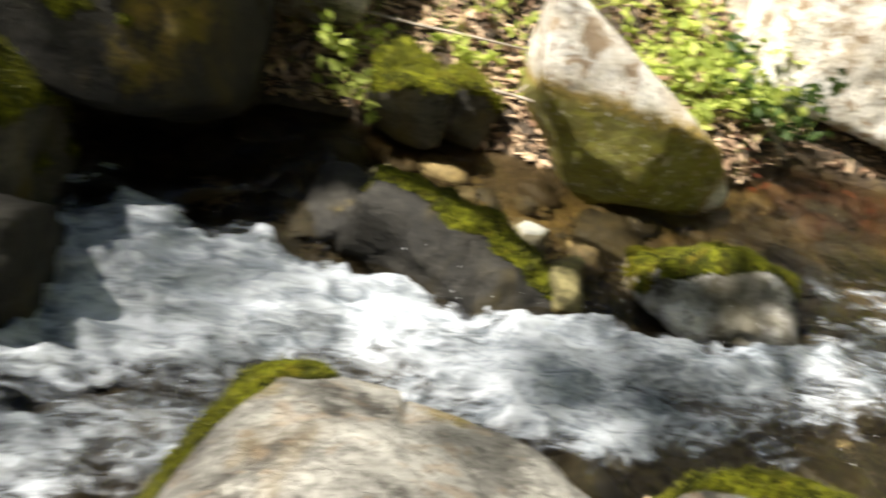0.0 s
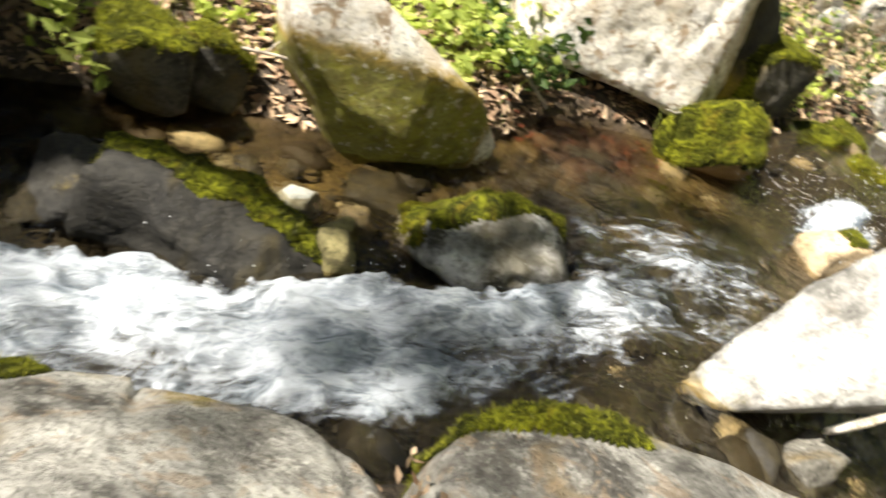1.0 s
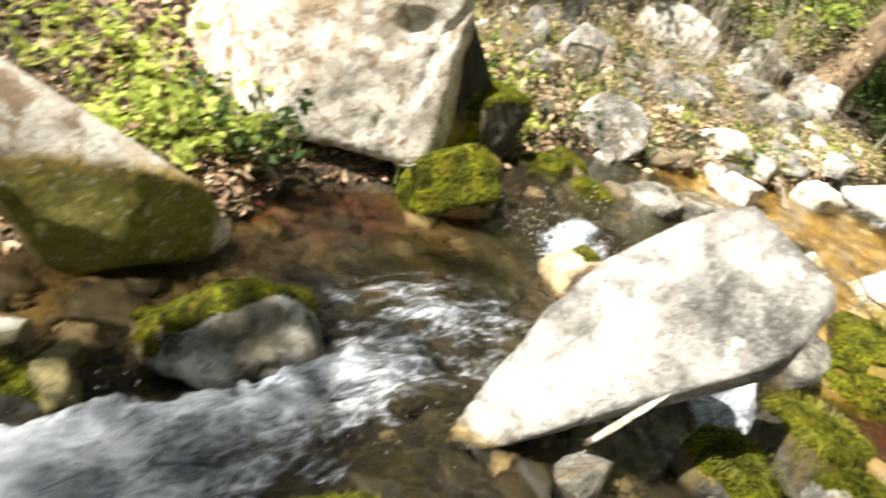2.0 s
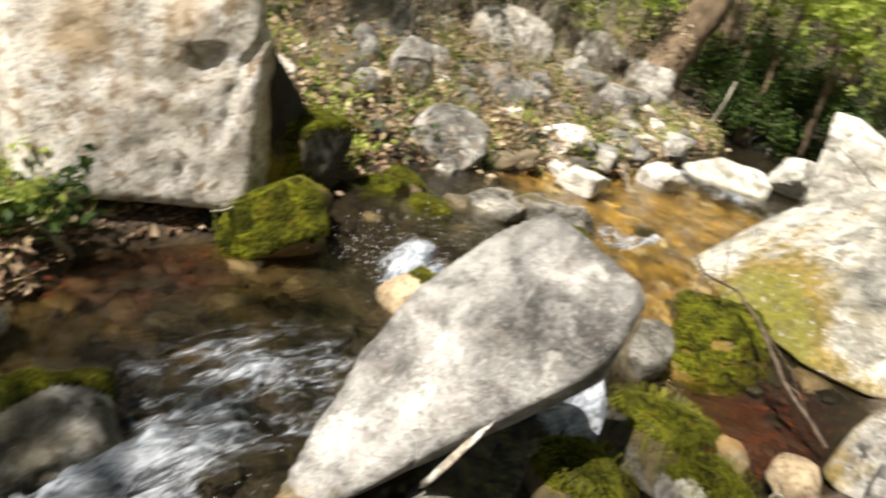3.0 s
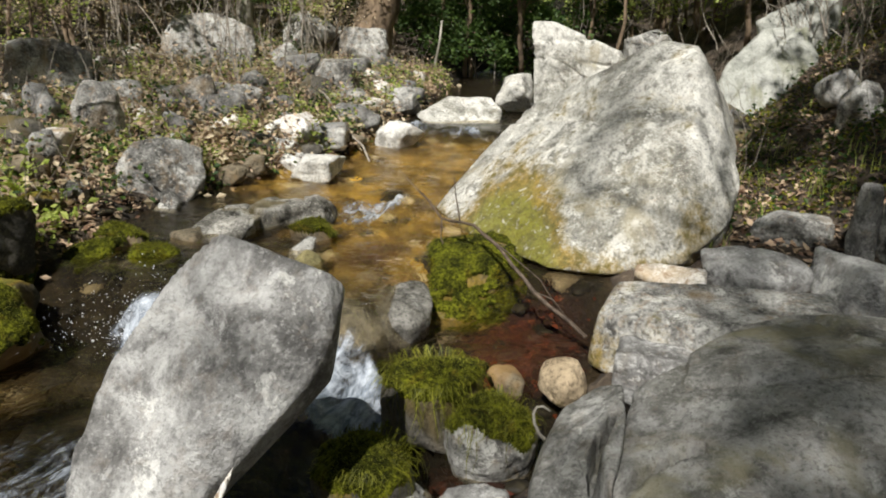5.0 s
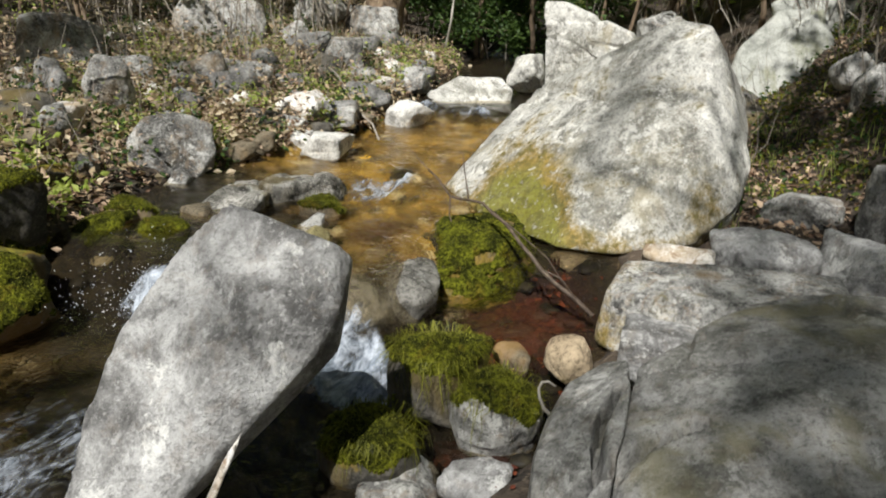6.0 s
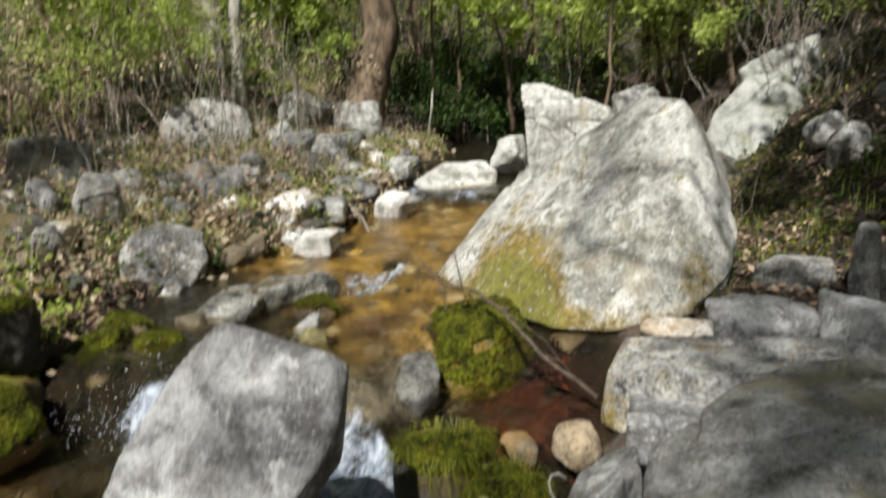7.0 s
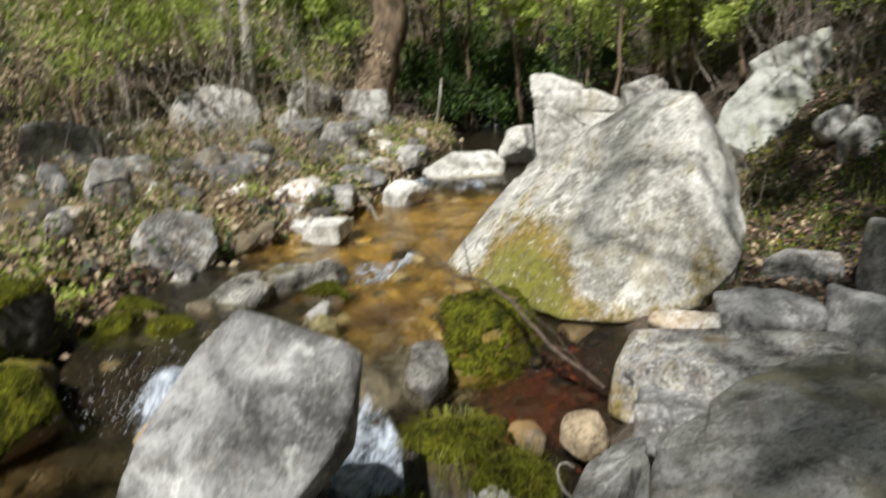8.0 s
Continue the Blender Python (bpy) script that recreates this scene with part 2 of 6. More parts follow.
def soil():
    n = Nodes("stream bank soil")
    w = n.world()
    a = n.noise(5, 6, 0.65, 0.3, w)
    b = n.noise(38, 5, 0.7, 0.2, w)
    v = n.voronoi(34, coords=w)
    c = n.mix(n.ramp(a, 0.35, 0.65), (0.022, 0.017, 0.012), (0.085, 0.062, 0.042))
    c = n.mix(n.ramp(b, 0.5, 0.72), c, (0.16, 0.125, 0.085))
    bed = n.attribute("bed")
    # near black: the shade over the pool is painted into this gravel
    shade_bed = n.mix(v.outputs["Color"], (0.004, 0.003, 0.002), (0.022, 0.016, 0.007))
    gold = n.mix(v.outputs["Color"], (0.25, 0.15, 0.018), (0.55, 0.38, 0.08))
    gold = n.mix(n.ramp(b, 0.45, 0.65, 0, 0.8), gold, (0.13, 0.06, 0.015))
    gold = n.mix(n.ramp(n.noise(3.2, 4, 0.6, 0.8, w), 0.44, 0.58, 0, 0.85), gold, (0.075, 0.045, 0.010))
    gravel = n.mix(n.attribute("gold"), shade_bed, gold)
    gravel = n.mix(n.attribute("leafy"), gravel, n.mix(b, (0.010, 0.004, 0.002), (0.048, 0.015, 0.007)))
    c = n.mix(bed, c, gravel)
    rel = n.math("ADD", n.math("MULTIPLY", b, 0.6), n.math("MULTIPLY", v.outputs["Distance"], -0.5))
    return n.done(c, 0.92, n.bump(rel, 0.8, 0.03))


def stream():
    """Clear water, white where the attribute 'foam' says that it breaks."""
    n = Nodes("stream water")
    w = n.world()
    n.bsdf.inputs["Transmission Weight"].default_value = 1.0
    n.bsdf.inputs["IOR"].default_value = 1.333
    rip = n.noise(9, 3, 0.5, 0.8, w)
    rip2 = n.noise(30, 2, 0.5, 0.5, w)
    n.done((0.38, 0.31, 0.18), 0.02, n.bump(n.math("ADD", rip, n.math("MULTIPLY", rip2, 0.35)), 0.7, 0.05), 0.5)
    foam = n.attribute("foam")
    streak = n.noise(8, 6, 0.65, 1.2, w, (0.5, 1.3, 1.0))
    thin = n.noise(24, 4, 0.65, 1.4, w, (0.5, 1.3, 1.0))
    broken = n.math("ADD", n.math("MULTIPLY", n.math("SUBTRACT", streak, 0.5), 1.7), n.math("MULTIPLY", n.math("SUBTRACT", thin, 0.5), 0.7))
    mask = n.ramp(n.math("ADD", foam, n.math("MULTIPLY", broken, n.ramp(foam, 0.0, 0.3))), 0.30, 1.0, 0.0, 0.95)
    white = n.add("ShaderNodeBsdfPrincipled")
    # blue-grey streaks paint shade into the white of the foam
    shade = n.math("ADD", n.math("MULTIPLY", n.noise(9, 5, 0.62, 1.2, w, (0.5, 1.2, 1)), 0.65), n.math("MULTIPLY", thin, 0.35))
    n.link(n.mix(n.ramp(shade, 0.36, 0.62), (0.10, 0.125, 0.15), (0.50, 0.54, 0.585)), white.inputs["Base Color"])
    white.inputs["Roughness"].default_value = 0.45
    n.link(n.bump(n.math("ADD", thin, streak), 0.45, 0.03), white.inputs["Normal"])
    m = n.add("ShaderNodeMixShader")
    n.link(mask, m.inputs[0])
    n.link(n.bsdf.outputs[0], m.inputs[1])
    n.link(white.outputs[0], m.inputs[2])
    n.link(m.outputs[0], n.out.inputs["Surface"])
    return n.mat


SOIL = soil()
WATER = stream()


# ---------------------------------------------------------------- ground and stream
def smooth(a, b, v):
    t = np.clip((v - a) / (b - a), 0, 1)
    return t * t * (3 - 2 * t)


def level(x, y):
    """The water's level: the upper pool, two small falls, the lower pool and the rapid."""
    main = np.interp(x, (-8, -1.2, -0.5, 0.2, 0.9, 1.4, 2.62, 2.86, 6.4, 6.9, 9, 16), (-1.3, -0.56, -0.48, -0.37, -0.29, -0.22, -0.19, 0.0, 0.0, 0.08, 0.14, 0.6))
    side = np.interp(x, (-8, -1.2, -0.5, 0.2, 0.9, 1.4, 2.2, 2.75, 2.95, 3.45, 3.6, 6.4, 6.9, 9, 16), (-1.3, -0.56, -0.48, -0.37, -0.29, -0.22, -0.28, -0.27, -0.18, -0.165, 0.0, 0.0, 0.08, 0.14, 0.6))
    k = smooth(0.8, 1.0, y)
    return main * k + side * (1 - k)


def north(x):
    return np.interp(x, (-8, -1, -0.4, 0.2, 0.6, 1.2, 1.6, 2.4, 3.0, 3.6, 4.4, 5.0, 5.7, 6.5, 7.5, 9, 16), (1.3, 2.15, 2.2, 2.12, 2.05, 2.05, 2.35, 2.35, 2.5, 2.65, 2.7, 2.5, 2.45, 2.6, 2.7, 2.9, 4.5))


def south(x):
    return np.interp(x, (-8, -1, -0.4, 0, 0.5, 1.2, 1.6, 2.1, 2.7, 3.45, 3.8, 4.2, 5, 6, 7, 9, 16), (0.2, 0.4, 0.7, 0.85, 0.85, 0.8, 0.7, 0.35, 0.15, 0.12, 0.2, 0.75, 0.9, 0.9, 1.2, 1.3, 2.5))


def height(x, y):
    """Ground height, and how much of it is stream bed."""
    x, y = np.asarray(x, float), np.asarray(y, float)
    p = np.stack([x, y, np.zeros_like(x)], -1).reshape(-1, 3)
    rough = fbm(p * 1.3, 5, 5).reshape(x.shape)
    fine = fbm(p * 7.0, 9, 4).reshape(x.shape)
    w = level(x, y)
    dn, ds = y - north(x), south(x) - y
    inside = np.minimum(-dn, -ds)
    bed = w - 0.03 - 0.13 * smooth(0.0, 0.35, inside) + 0.02 * fine
    steep = np.interp(x, (-3, 1.2, 2.5, 20), (0.42, 0.36, 0.20, 0.22))
    bn = w + 0.05 * smooth(0, 0.12, dn) + steep * np.maximum(dn, 0) + 0.16 * np.maximum(dn - 3.2, 0) + 0.05 * np.maximum(dn - 9, 0)
    start = np.interp(x, (0, 3.2, 4.5, 20), (2.6, 1.4, 1.45, 1.6))
    bs = w + 0.05 * smooth(0, 0.12, ds) + 0.07 * np.maximum(ds, 0) + (0.62 + 0.22 * np.interp(x, (4.4, 5.2, 6.2, 6.8), (0, 1, 1, 0))) * np.maximum(ds - start, 0) * np.interp(x, (-2, 3), (0.5, 1.0))
    land = np.where(dn > 0, bn, bs)
    away = smooth(0.0, 0.5, -inside)
    land = land + rough * (0.03 + 0.09 * away) + fine * 0.02
    z = np.where(inside > 0, bed, land) + 0.10 * np.maximum(x - 9.5, 0)
    far = smooth(60, 140, np.hypot(x, y))
    return z * (1 - far) + 14 * far, smooth(-0.08, 0.03, inside)


def sheet(name, xs, ys, z, mat, attributes=(), keep=None):
    nx, ny = len(xs), len(ys)
    X, Y = np.meshgrid(xs, ys, indexing="ij")
    verts = np.stack([X, Y, z], -1).reshape(-1, 3)
    i = np.arange(nx * ny).reshape(nx, ny)
    faces = np.stack([i[:-1, :-1], i[1:, :-1], i[1:, 1:], i[:-1, 1:]], -1).reshape(-1, 4)
    if keep is not None:
        faces = faces[keep.reshape(-1)[faces].all(1)]
    me = bpy.data.meshes.new(name)
    me.from_pydata(verts.tolist(), [], faces.tolist())
    me.shade_smooth()
    me.materials.append(mat)
    for key, values in attributes:
        me.attributes.new(key, "FLOAT", "POINT").data.foreach_set("value", values.reshape(-1).astype(np.float32))
    return new(name, me)


def graded(inner0, inner1, step, outer):
    core = np.arange(inner0, inner1 + step / 2, step)
    grow = step * 1.16 ** np.arange(1, 60)
    run = np.cumsum(grow)
    run = run[run < outer]
    return np.concatenate([(inner0 - run)[::-1], core, inner1 + run])


gx, gy = graded(-1.6, 9.5, 0.05, 160), graded(-1.8, 5.2, 0.05, 160)
GX, GY = np.meshgrid(gx, gy, indexing="ij")
GZ, GB = height(GX, GY)


def tints(x, y):
    """How golden the gravel is, and how red with sunken leaves."""
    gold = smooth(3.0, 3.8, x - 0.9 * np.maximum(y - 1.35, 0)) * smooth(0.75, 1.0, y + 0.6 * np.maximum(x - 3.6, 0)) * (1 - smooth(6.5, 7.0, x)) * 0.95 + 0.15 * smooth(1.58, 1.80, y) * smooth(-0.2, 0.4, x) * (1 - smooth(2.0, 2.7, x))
    red = 1 - smooth(0.20, 0.36, np.hypot((x - 3.28) * 0.8, y - 0.45))
    red = np.maximum(red, 0.8 * (1 - smooth(0.1, 0.3, np.hypot(x - 2.4, (y - 0.42) * 1.3))))
    red = np.maximum(red, 0.8 * (1 - smooth(0.08, 0.25, np.hypot((x - 1.75) * 0.5, y - 2.18))))
    return gold, np.maximum(red, 0.8 * (1 - smooth(0.06, 0.22, np.hypot((x - 3.72) * 0.6, y - 1.32))))


GOLD, RED = tints(GX, GY)
ground = tagged(sheet("ground", gx, gy, GZ, SOIL, (("bed", GB), ("gold", GOLD), ("leafy", RED))), "brown bank soil and gravel bed, orange, elsewhere darkened for shade", "ground", kind="structure")


def ground_at(x, y):
    return float(height(np.array([x]), np.array([y]))[0][0])


wx, wy = np.concatenate([np.arange(-8.0, -3.0, 0.1), np.arange(-3.0, -0.9, 0.04), np.arange(-0.9, 3.0, 0.015), np.arange(3.0, 11.0, 0.04)]), np.arange(-0.1, 3.3, 0.016)
WX, WY = np.meshgrid(wx, wy, indexing="ij")
WL = level(WX, WY)
P3 = np.stack([WX, WY, np.zeros_like(WX)], -1).reshape(-1, 3)
mid_line = np.interp(WX, (-3, -0.9, -0.55, -0.2, 0.15, 0.5, 0.9, 1.3, 1.75, 2.1), (0.95, 1.0, 1.12, 1.16, 1.13, 1.15, 1.18, 1.26, 1.46, 1.58))
wide = np.interp(WX, (-3, -0.9, -0.5, -0.2, 0.15, 0.5, 0.9, 1.3, 1.75), (0.8, 0.75, 0.66, 0.44, 0.27, 0.23, 0.21, 0.20, 0.17))
ragged = fbm(P3 * np.array((7.5, 8.0, 1)), 77, 5, 0.6).reshape(WX.shape)
FOAM = (1 - smooth(0.55, 1.15, np.abs(WY - mid_line) / wide + 0.42 * ragged)) * np.interp(WX, (0.85, 1.1, 1.35, 1.75, 2.1), (1.25, 0.95, 0.55, 0.45, 0.0))
FOAM = np.maximum(FOAM, 0.85 * (1 - smooth(0.03, 0.20, np.abs(WX - 2.68))) * (1 - smooth(0.06, 0.30, np.abs(WY - 1.74))))
FOAM = np.maximum(FOAM, 1.6 * (1 - smooth(0.08, 0.26, np.hypot(WX - 2.64, WY - 0.90))))
FOAM = np.maximum(FOAM, 2.4 * (1 - smooth(0.03, 0.24, np.hypot((WX - 4.32) * 0.55, WY - 1.62))))
FOAM = np.maximum(FOAM, 0.6 * (1 - smooth(0.0, 0.25, np.abs(WX - 6.75))))
FOAM = np.minimum(FOAM, 1.1)
turb = fbm(P3 * np.array((2.2, 5.5, 1)), 21, 3).reshape(WX.shape)
crest = (1 - np.abs(fbm(P3 * np.array((4.0, 9.0, 1)) + 0.6 * turb.reshape(-1, 1), 33, 4).reshape(WX.shape))) ** 2
WAVE = 0.010 * fbm(P3 * 4.5, 3, 3).reshape(WX.shape) + FOAM * (0.075 * turb + 0.060 * crest - 0.015)
# thinned foam at the lower left stands in for sky reflected in smooth water
FOAM = FOAM * (1 - 0.42 * (1 - smooth(-0.35, 0.0, WX)) * (1 - smooth(0.95, 1.25, WY)))
FOAM = np.clip(FOAM * (0.80 + 0.45 * turb + 0.30 * (crest - 0.5)), 0, 1)
FOAM = np.maximum(FOAM, 0.42 * (1 - smooth(0.4, 1.0, np.abs(WX - 1.70) / 0.6)) * (1 - smooth(0.5, 1.0, np.abs(WY - 1.45) / 0.4)))
FOAM = FOAM * np.interp(WX, (-4.5, -1.2), (0.55, 1.0))
inside = np.minimum(north(WX) - WY, WY - south(WX))
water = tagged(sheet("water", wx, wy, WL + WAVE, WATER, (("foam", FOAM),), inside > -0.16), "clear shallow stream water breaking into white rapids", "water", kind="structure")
water.visible_shadow = False


# ---------------------------------------------------------------- rocks
def ball(level_of_detail, cache={}):
    if level_of_detail not in cache:
        bm = bmesh.new()
        bmesh.ops.create_icosphere(bm, subdivisions=level_of_detail, radius=1)
        cache[level_of_detail] = (np.array([v.co[:] for v in bm.verts]), [[v.index for v in f.verts] for f in bm.faces])
        bm.free()
    return cache[level_of_detail]


def planes_of(corners):
    """The planes of the hull of a few corners: normals and distances from the middle."""
    bm = bmesh.new()
    for c in corners:
        bm.verts.new(c)
    bmesh.ops.convex_hull(bm, input=bm.verts)
    bm.normal_update()
    out = [(f.normal.copy(), f.normal.dot(f.verts[0].co)) for f in bm.faces]
    bm.free()
    return np.array([n[:] for n, _ in out]), np.maximum(np.array([h for _, h in out]), 0.01)


def stone_mesh(size, seed, corners=None, detail=4, sharp=14, rough=0.05, bed=0.0, faces=11, crack=(), seams=()):
    """A rounded, broken block: facets met softly, then knocked and worn. Its base is at z = 0."""
    dirs, tris = ball(detail)
    rng = np.random.RandomState(seed)
    size = np.array(size, float)
    if corners is None:
        n = rng.normal(size=(faces, 3))
        n /= np.linalg.norm(n, axis=1)[:, None]
        n = np.concatenate([n, [(0, 0, 1), (0, 0, -1), (1, 0, 0), (-1, 0, 0), (0, 1, 0), (0, -1, 0)]])
        h = np.concatenate([rng.uniform(0.74, 1.0, faces), np.full(6, 0.97)])
        d, half = dirs, size / 2
    else:
        c = np.array(corners, float)
        middle = (c.max(0) + c.min(0)) / 2
        half = (c.max(0) - c.min(0)) / 2
        n, h = planes_of((c - middle) / half)
        d = dirs
    q = np.maximum(d @ n.T, 1e-6) / h[None]
    r = (q ** sharp).sum(1) ** (-1.0 / sharp)
    p = d * r[:, None] * half
    s = half.mean() * 2
    normal = d / half
    normal /= np.linalg.norm(normal, axis=1)[:, None]
    big = fbm(p / s * 2.2 + seed * 3.1, seed, 3)
    ridge = 1 - np.abs(fbm(p / s * np.array((3.0, 3.0, 5.0)) + seed, seed + 7, 4))
    small = fbm(p / s * 11 + seed, seed + 13, 3)
    for k in range(3 if detail >= 5 else 0):
        way = rng.normal(size=3)
        way /= np.linalg.norm(way)
        off = p / s @ way - rng.uniform(-0.22, 0.22) + 0.035 * fbm(p / s * 4 + seed, seed + 29 + k, 4)
        runs = smooth(-0.15, 0.25, fbm(p / s * 1.6 + seed + k, seed + 41 + k, 2))
        p = p - normal * (s * 0.020 * runs * (1 - smooth(0.002, 0.016, np.abs(off))))[:, None]
        p = p - normal * (s * 0.012 * runs * smooth(0.0, 0.01, off) * (1 - smooth(0.05, 0.3, off)))[:, None]
    p = p + normal * (s * rough * (0.75 * big + 0.45 * (ridge - 0.6) + 0.16 * small))[:, None]
    if corners is None:
        p[:, 2] += size[2] / 2 - bed
    else:
        p += middle
    for a, b in zip(crack[:-1], crack[1:]):
        a, b = np.array(a), np.array(b)
        wob = p[:, :2] + 0.010 * np.stack([fbm(p * 14, 5, 3), fbm(p * 14, 8, 3)], 1)
        t = np.clip((wob - a) @ (b - a) / ((b - a) @ (b - a)), 0, 1)
        away = np.linalg.norm(wob - a - t[:, None] * (b - a), axis=1)
        p[:, 2] -= np.where(normal[:, 2] > 0.1, 0.12 * (1 - smooth(0.008, 0.022, away)), 0)
    for way, at, depth, wide in seams:
        off = (p - np.array(at)) @ np.array(way) / np.linalg.norm(way) + 0.02 * s * fbm(p / s * 3.5, seed + 61, 4)
        runs = smooth(-0.45, 0.0, fbm(p / s * 2.0 + 3 * depth, seed + 67, 2))
        p = p - normal * (depth * runs * (1 - smooth(wide * 0.3, wide, np.abs(off))))[:, None]
    me = bpy.data.meshes.new("stone")
    me.from_pydata(p.tolist(), [], tris)
    me.shade_smooth()
    return me


def arrays(me):
    v = np.empty(len(me.vertices) * 3, np.float32)
    me.vertices.foreach_get("co", v)
    n = np.empty(len(me.vertices) * 3, np.float32)
    me.vertices.foreach_get("normal", n)
    t = np.array([p.vertices[:] for p in me.polygons])
    return v.reshape(-1, 3).astype(float), n.reshape(-1, 3).astype(float), t


def clamp(v):
    return np.clip(v, -1, 1)


def stone(name, at, size, seed, mat, label, rz=0.0, rx=0.0, ry=0.0, category="rock", group="", film=None, **more):
    if more.get("corners") and not any(at):
        k = np.array(more["corners"], float)
        at = (*k.mean(0)[:2], k[:, 2].min())
        more["corners"] = [tuple(v) for v in k - at]
        more["crack"] = [(x - at[0], y - at[1]) for x, y in more.get("crack", ())]
        more["seams"] = [(way, tuple(np.array(spot) - at), depth, wide) for way, spot, depth, wide in more.get("seams", ())]
    me = stone_mesh(size, seed, **more)
    me.materials.append(mat)
    ob = new(name, me)
    ob.matrix_world = pose(*at, rx, ry, rz)
    if film:
        v, n, _ = arrays(me)
        m = np.array(ob.matrix_world)
        v, n = v @ m[:3, :3].T + m[:3, 3], n @ m[:3, :3].T
        k = np.clip(film(v, n) + 0.45 * fbm(v * (5, 5, 3), seed, 5), 0, 2.2)
        me.attributes.new("moss", "FLOAT", "POINT").data.foreach_set("value", k.astype(np.float32))
    return tagged(ob, label, category, group)


def part(name, bm, material, parent, label=""):
    """Links a bmesh, in its parent's space, as one mesh under a thing."""
    me = bpy.data.meshes.new(name)
    bm.to_mesh(me)
    bm.free()
    me.materials.append(material)
    me.shade_smooth()
    ob = new(name, me)
    ob.parent = parent
    if label:
        tagged(ob, label)
    return ob

# the leaning slab in the stream
slab = stone("leaning_slab", (0, 0, 0), (1, 1, 1), 11, GREY, "large grey granite slab leaning out of the stream", detail=6, sharp=160, rough=0.011,
             film=lambda p, n: clamp((-0.08 - p[:, 2]) * 6) * 0.5,
             corners=[(1.44, 1.06, -0.30), (1.46, 1.0, -0.30), (1.67, 0.85, 0.0), (1.70, 1.15, 0.06), (1.84, 1.12, 0.27), (1.98, 1.03, 0.46), (2.04, 0.925, 0.575), (2.035, 0.87, 0.55), (2.055, 0.80, 0.54), (2.085, 0.64, 0.50), (2.03, 0.60, 0.375), (1.935, 0.635, 0.25), (1.80, 0.735, 0.125), (1.875, 0.770, 0.345), (1.755, 0.815, 0.155), (2.03, 0.735, 0.525),
                      (2.16, 0.88, 0.46), (2.15, 0.63, 0.44), (2.05, 0.62, 0.22), (1.98, 0.92, 0.0), (1.95, 1.10, -0.30), (1.72, 1.02, -0.30), (2.05, 1.10, 0.28)])

# the great boulder beside the upper pool
boulder = stone("boulder", (0, 0, 0), (1, 1, 1), 23, BOULDER, "huge pale lichen-covered granite boulder beside the pool", detail=7, sharp=230, rough=0.014,
                film=lambda p, n: 1.5 * np.exp(-((p[:, 1] - 0.70) / 0.25) ** 2 - ((p[:, 2] - 0.17) / 0.17) ** 2) + 1.5 * clamp(np.maximum(0.22 - p[:, 2], 0) * 7) * smooth(0.25, 0.6, p[:, 1]) * (1 - smooth(0.85, 1.05, p[:, 1])) + 0.75 * clamp(np.maximum(0.12 - p[:, 2], 0) * 8) + 0.4 * np.exp(-((p[:, 1] + 0.16) / 0.15) ** 2 - ((p[:, 2] - 0.18) / 0.13) ** 2),
                seams=[((0.2, 0.75, 0.65), (4.4, 0.14, 0.61), 0.012, 0.03), ((-0.2, 0.5, -0.8), (4.45, 0.6, 0.42), 0.010, 0.025)],
                corners=[(4.50, 1.28, 0.0), (5.17, 0.97, 0.53), (5.12, 0.55, 0.74), (4.82, 0.12, 0.985), (4.74, -0.06, 0.97), (4.76, -0.15, 0.84), (4.35, -0.35, 0.34), (4.13, -0.33, 0.18), (3.90, -0.14, 0.05), (3.70, 0.14, 0.02), (3.69, 0.44, 0.01), (4.05, 0.90, 0.0),
                         (4.36, 0.10, 0.64), (4.50, 0.60, 0.46), (4.10, -0.14, 0.46), (5.6, 0.9, 0.3), (5.7, -0.3, 0.5), (5.5, 0.1, 0.9), (5.5, 0.9, -0.08), (5.5, -0.3, -0.08), (4.2, -0.25, -0.08), (3.85, 0.3, -0.08), (4.6, 1.2, -0.08)])

# far bank, lower pool
pale = stone("pale_boulder", (1.80, 2.30, -0.1), (1, 1, 1), 31, PALE, "tall cream-coloured granite boulder on the far bank", detail=6, sharp=80, rough=0.034,
             film=lambda p, n: clamp((0.05 - p[:, 2]) * 4) * 0.4 + 1.4 * clamp((n[:, 0] - 0.35) * 2.5 - p[:, 2] * 0.7),
             corners=[(-0.38, 0.18, 0.05), (0.40, 0.03, 0.02), (-0.48, 0.45, 0.9), (0.37, 0.16, 0.95), (-0.40, 0.6, 1.15), (0.30, 0.5, 1.2), (-0.4, 0.9, 0), (0.45, 0.8, 0.9), (0.80, 0.22, -0.05), (0.85, 0.6, 0.0)])
stone("long_boulder", (0, 0, 0), (1, 1, 1), 37, PALE, "long granite boulder, mossy flank and white top", detail=6, sharp=200, rough=0.014,
                film=lambda p, n: clamp((0.085 - 0.35 * (p[:, 1] - 1.92) - 0.10 * np.maximum(p[:, 0] - 0.8, 0) - p[:, 2]) * 9.0) * (1.9 + 0.5 * clamp((0.0 - p[:, 2]) * 4)) * smooth(1.16, 1.06, p[:, 0]),
                corners=[(0.72, 1.97, -0.42), (1.20, 2.00, -0.40), (1.19, 1.99, -0.20), (0.43, 1.95, 0.02), (0.63, 1.91, 0.05), (0.82, 1.885, 0.045), (1.01, 1.92, -0.01), (0.82, 1.86, -0.18), (0.60, 1.91, -0.12), (0.40, 2.00, 0.18), (0.36, 2.05, 0.30),
                         (0.58, 2.10, 0.15), (0.40, 2.07, 0.28), (0.78, 2.01, 0.07), (1.05, 1.96, -0.03), (0.5, 2.4, -0.1), (0.5, 2.4, -0.3), (1.2, 2.2, -0.3)])
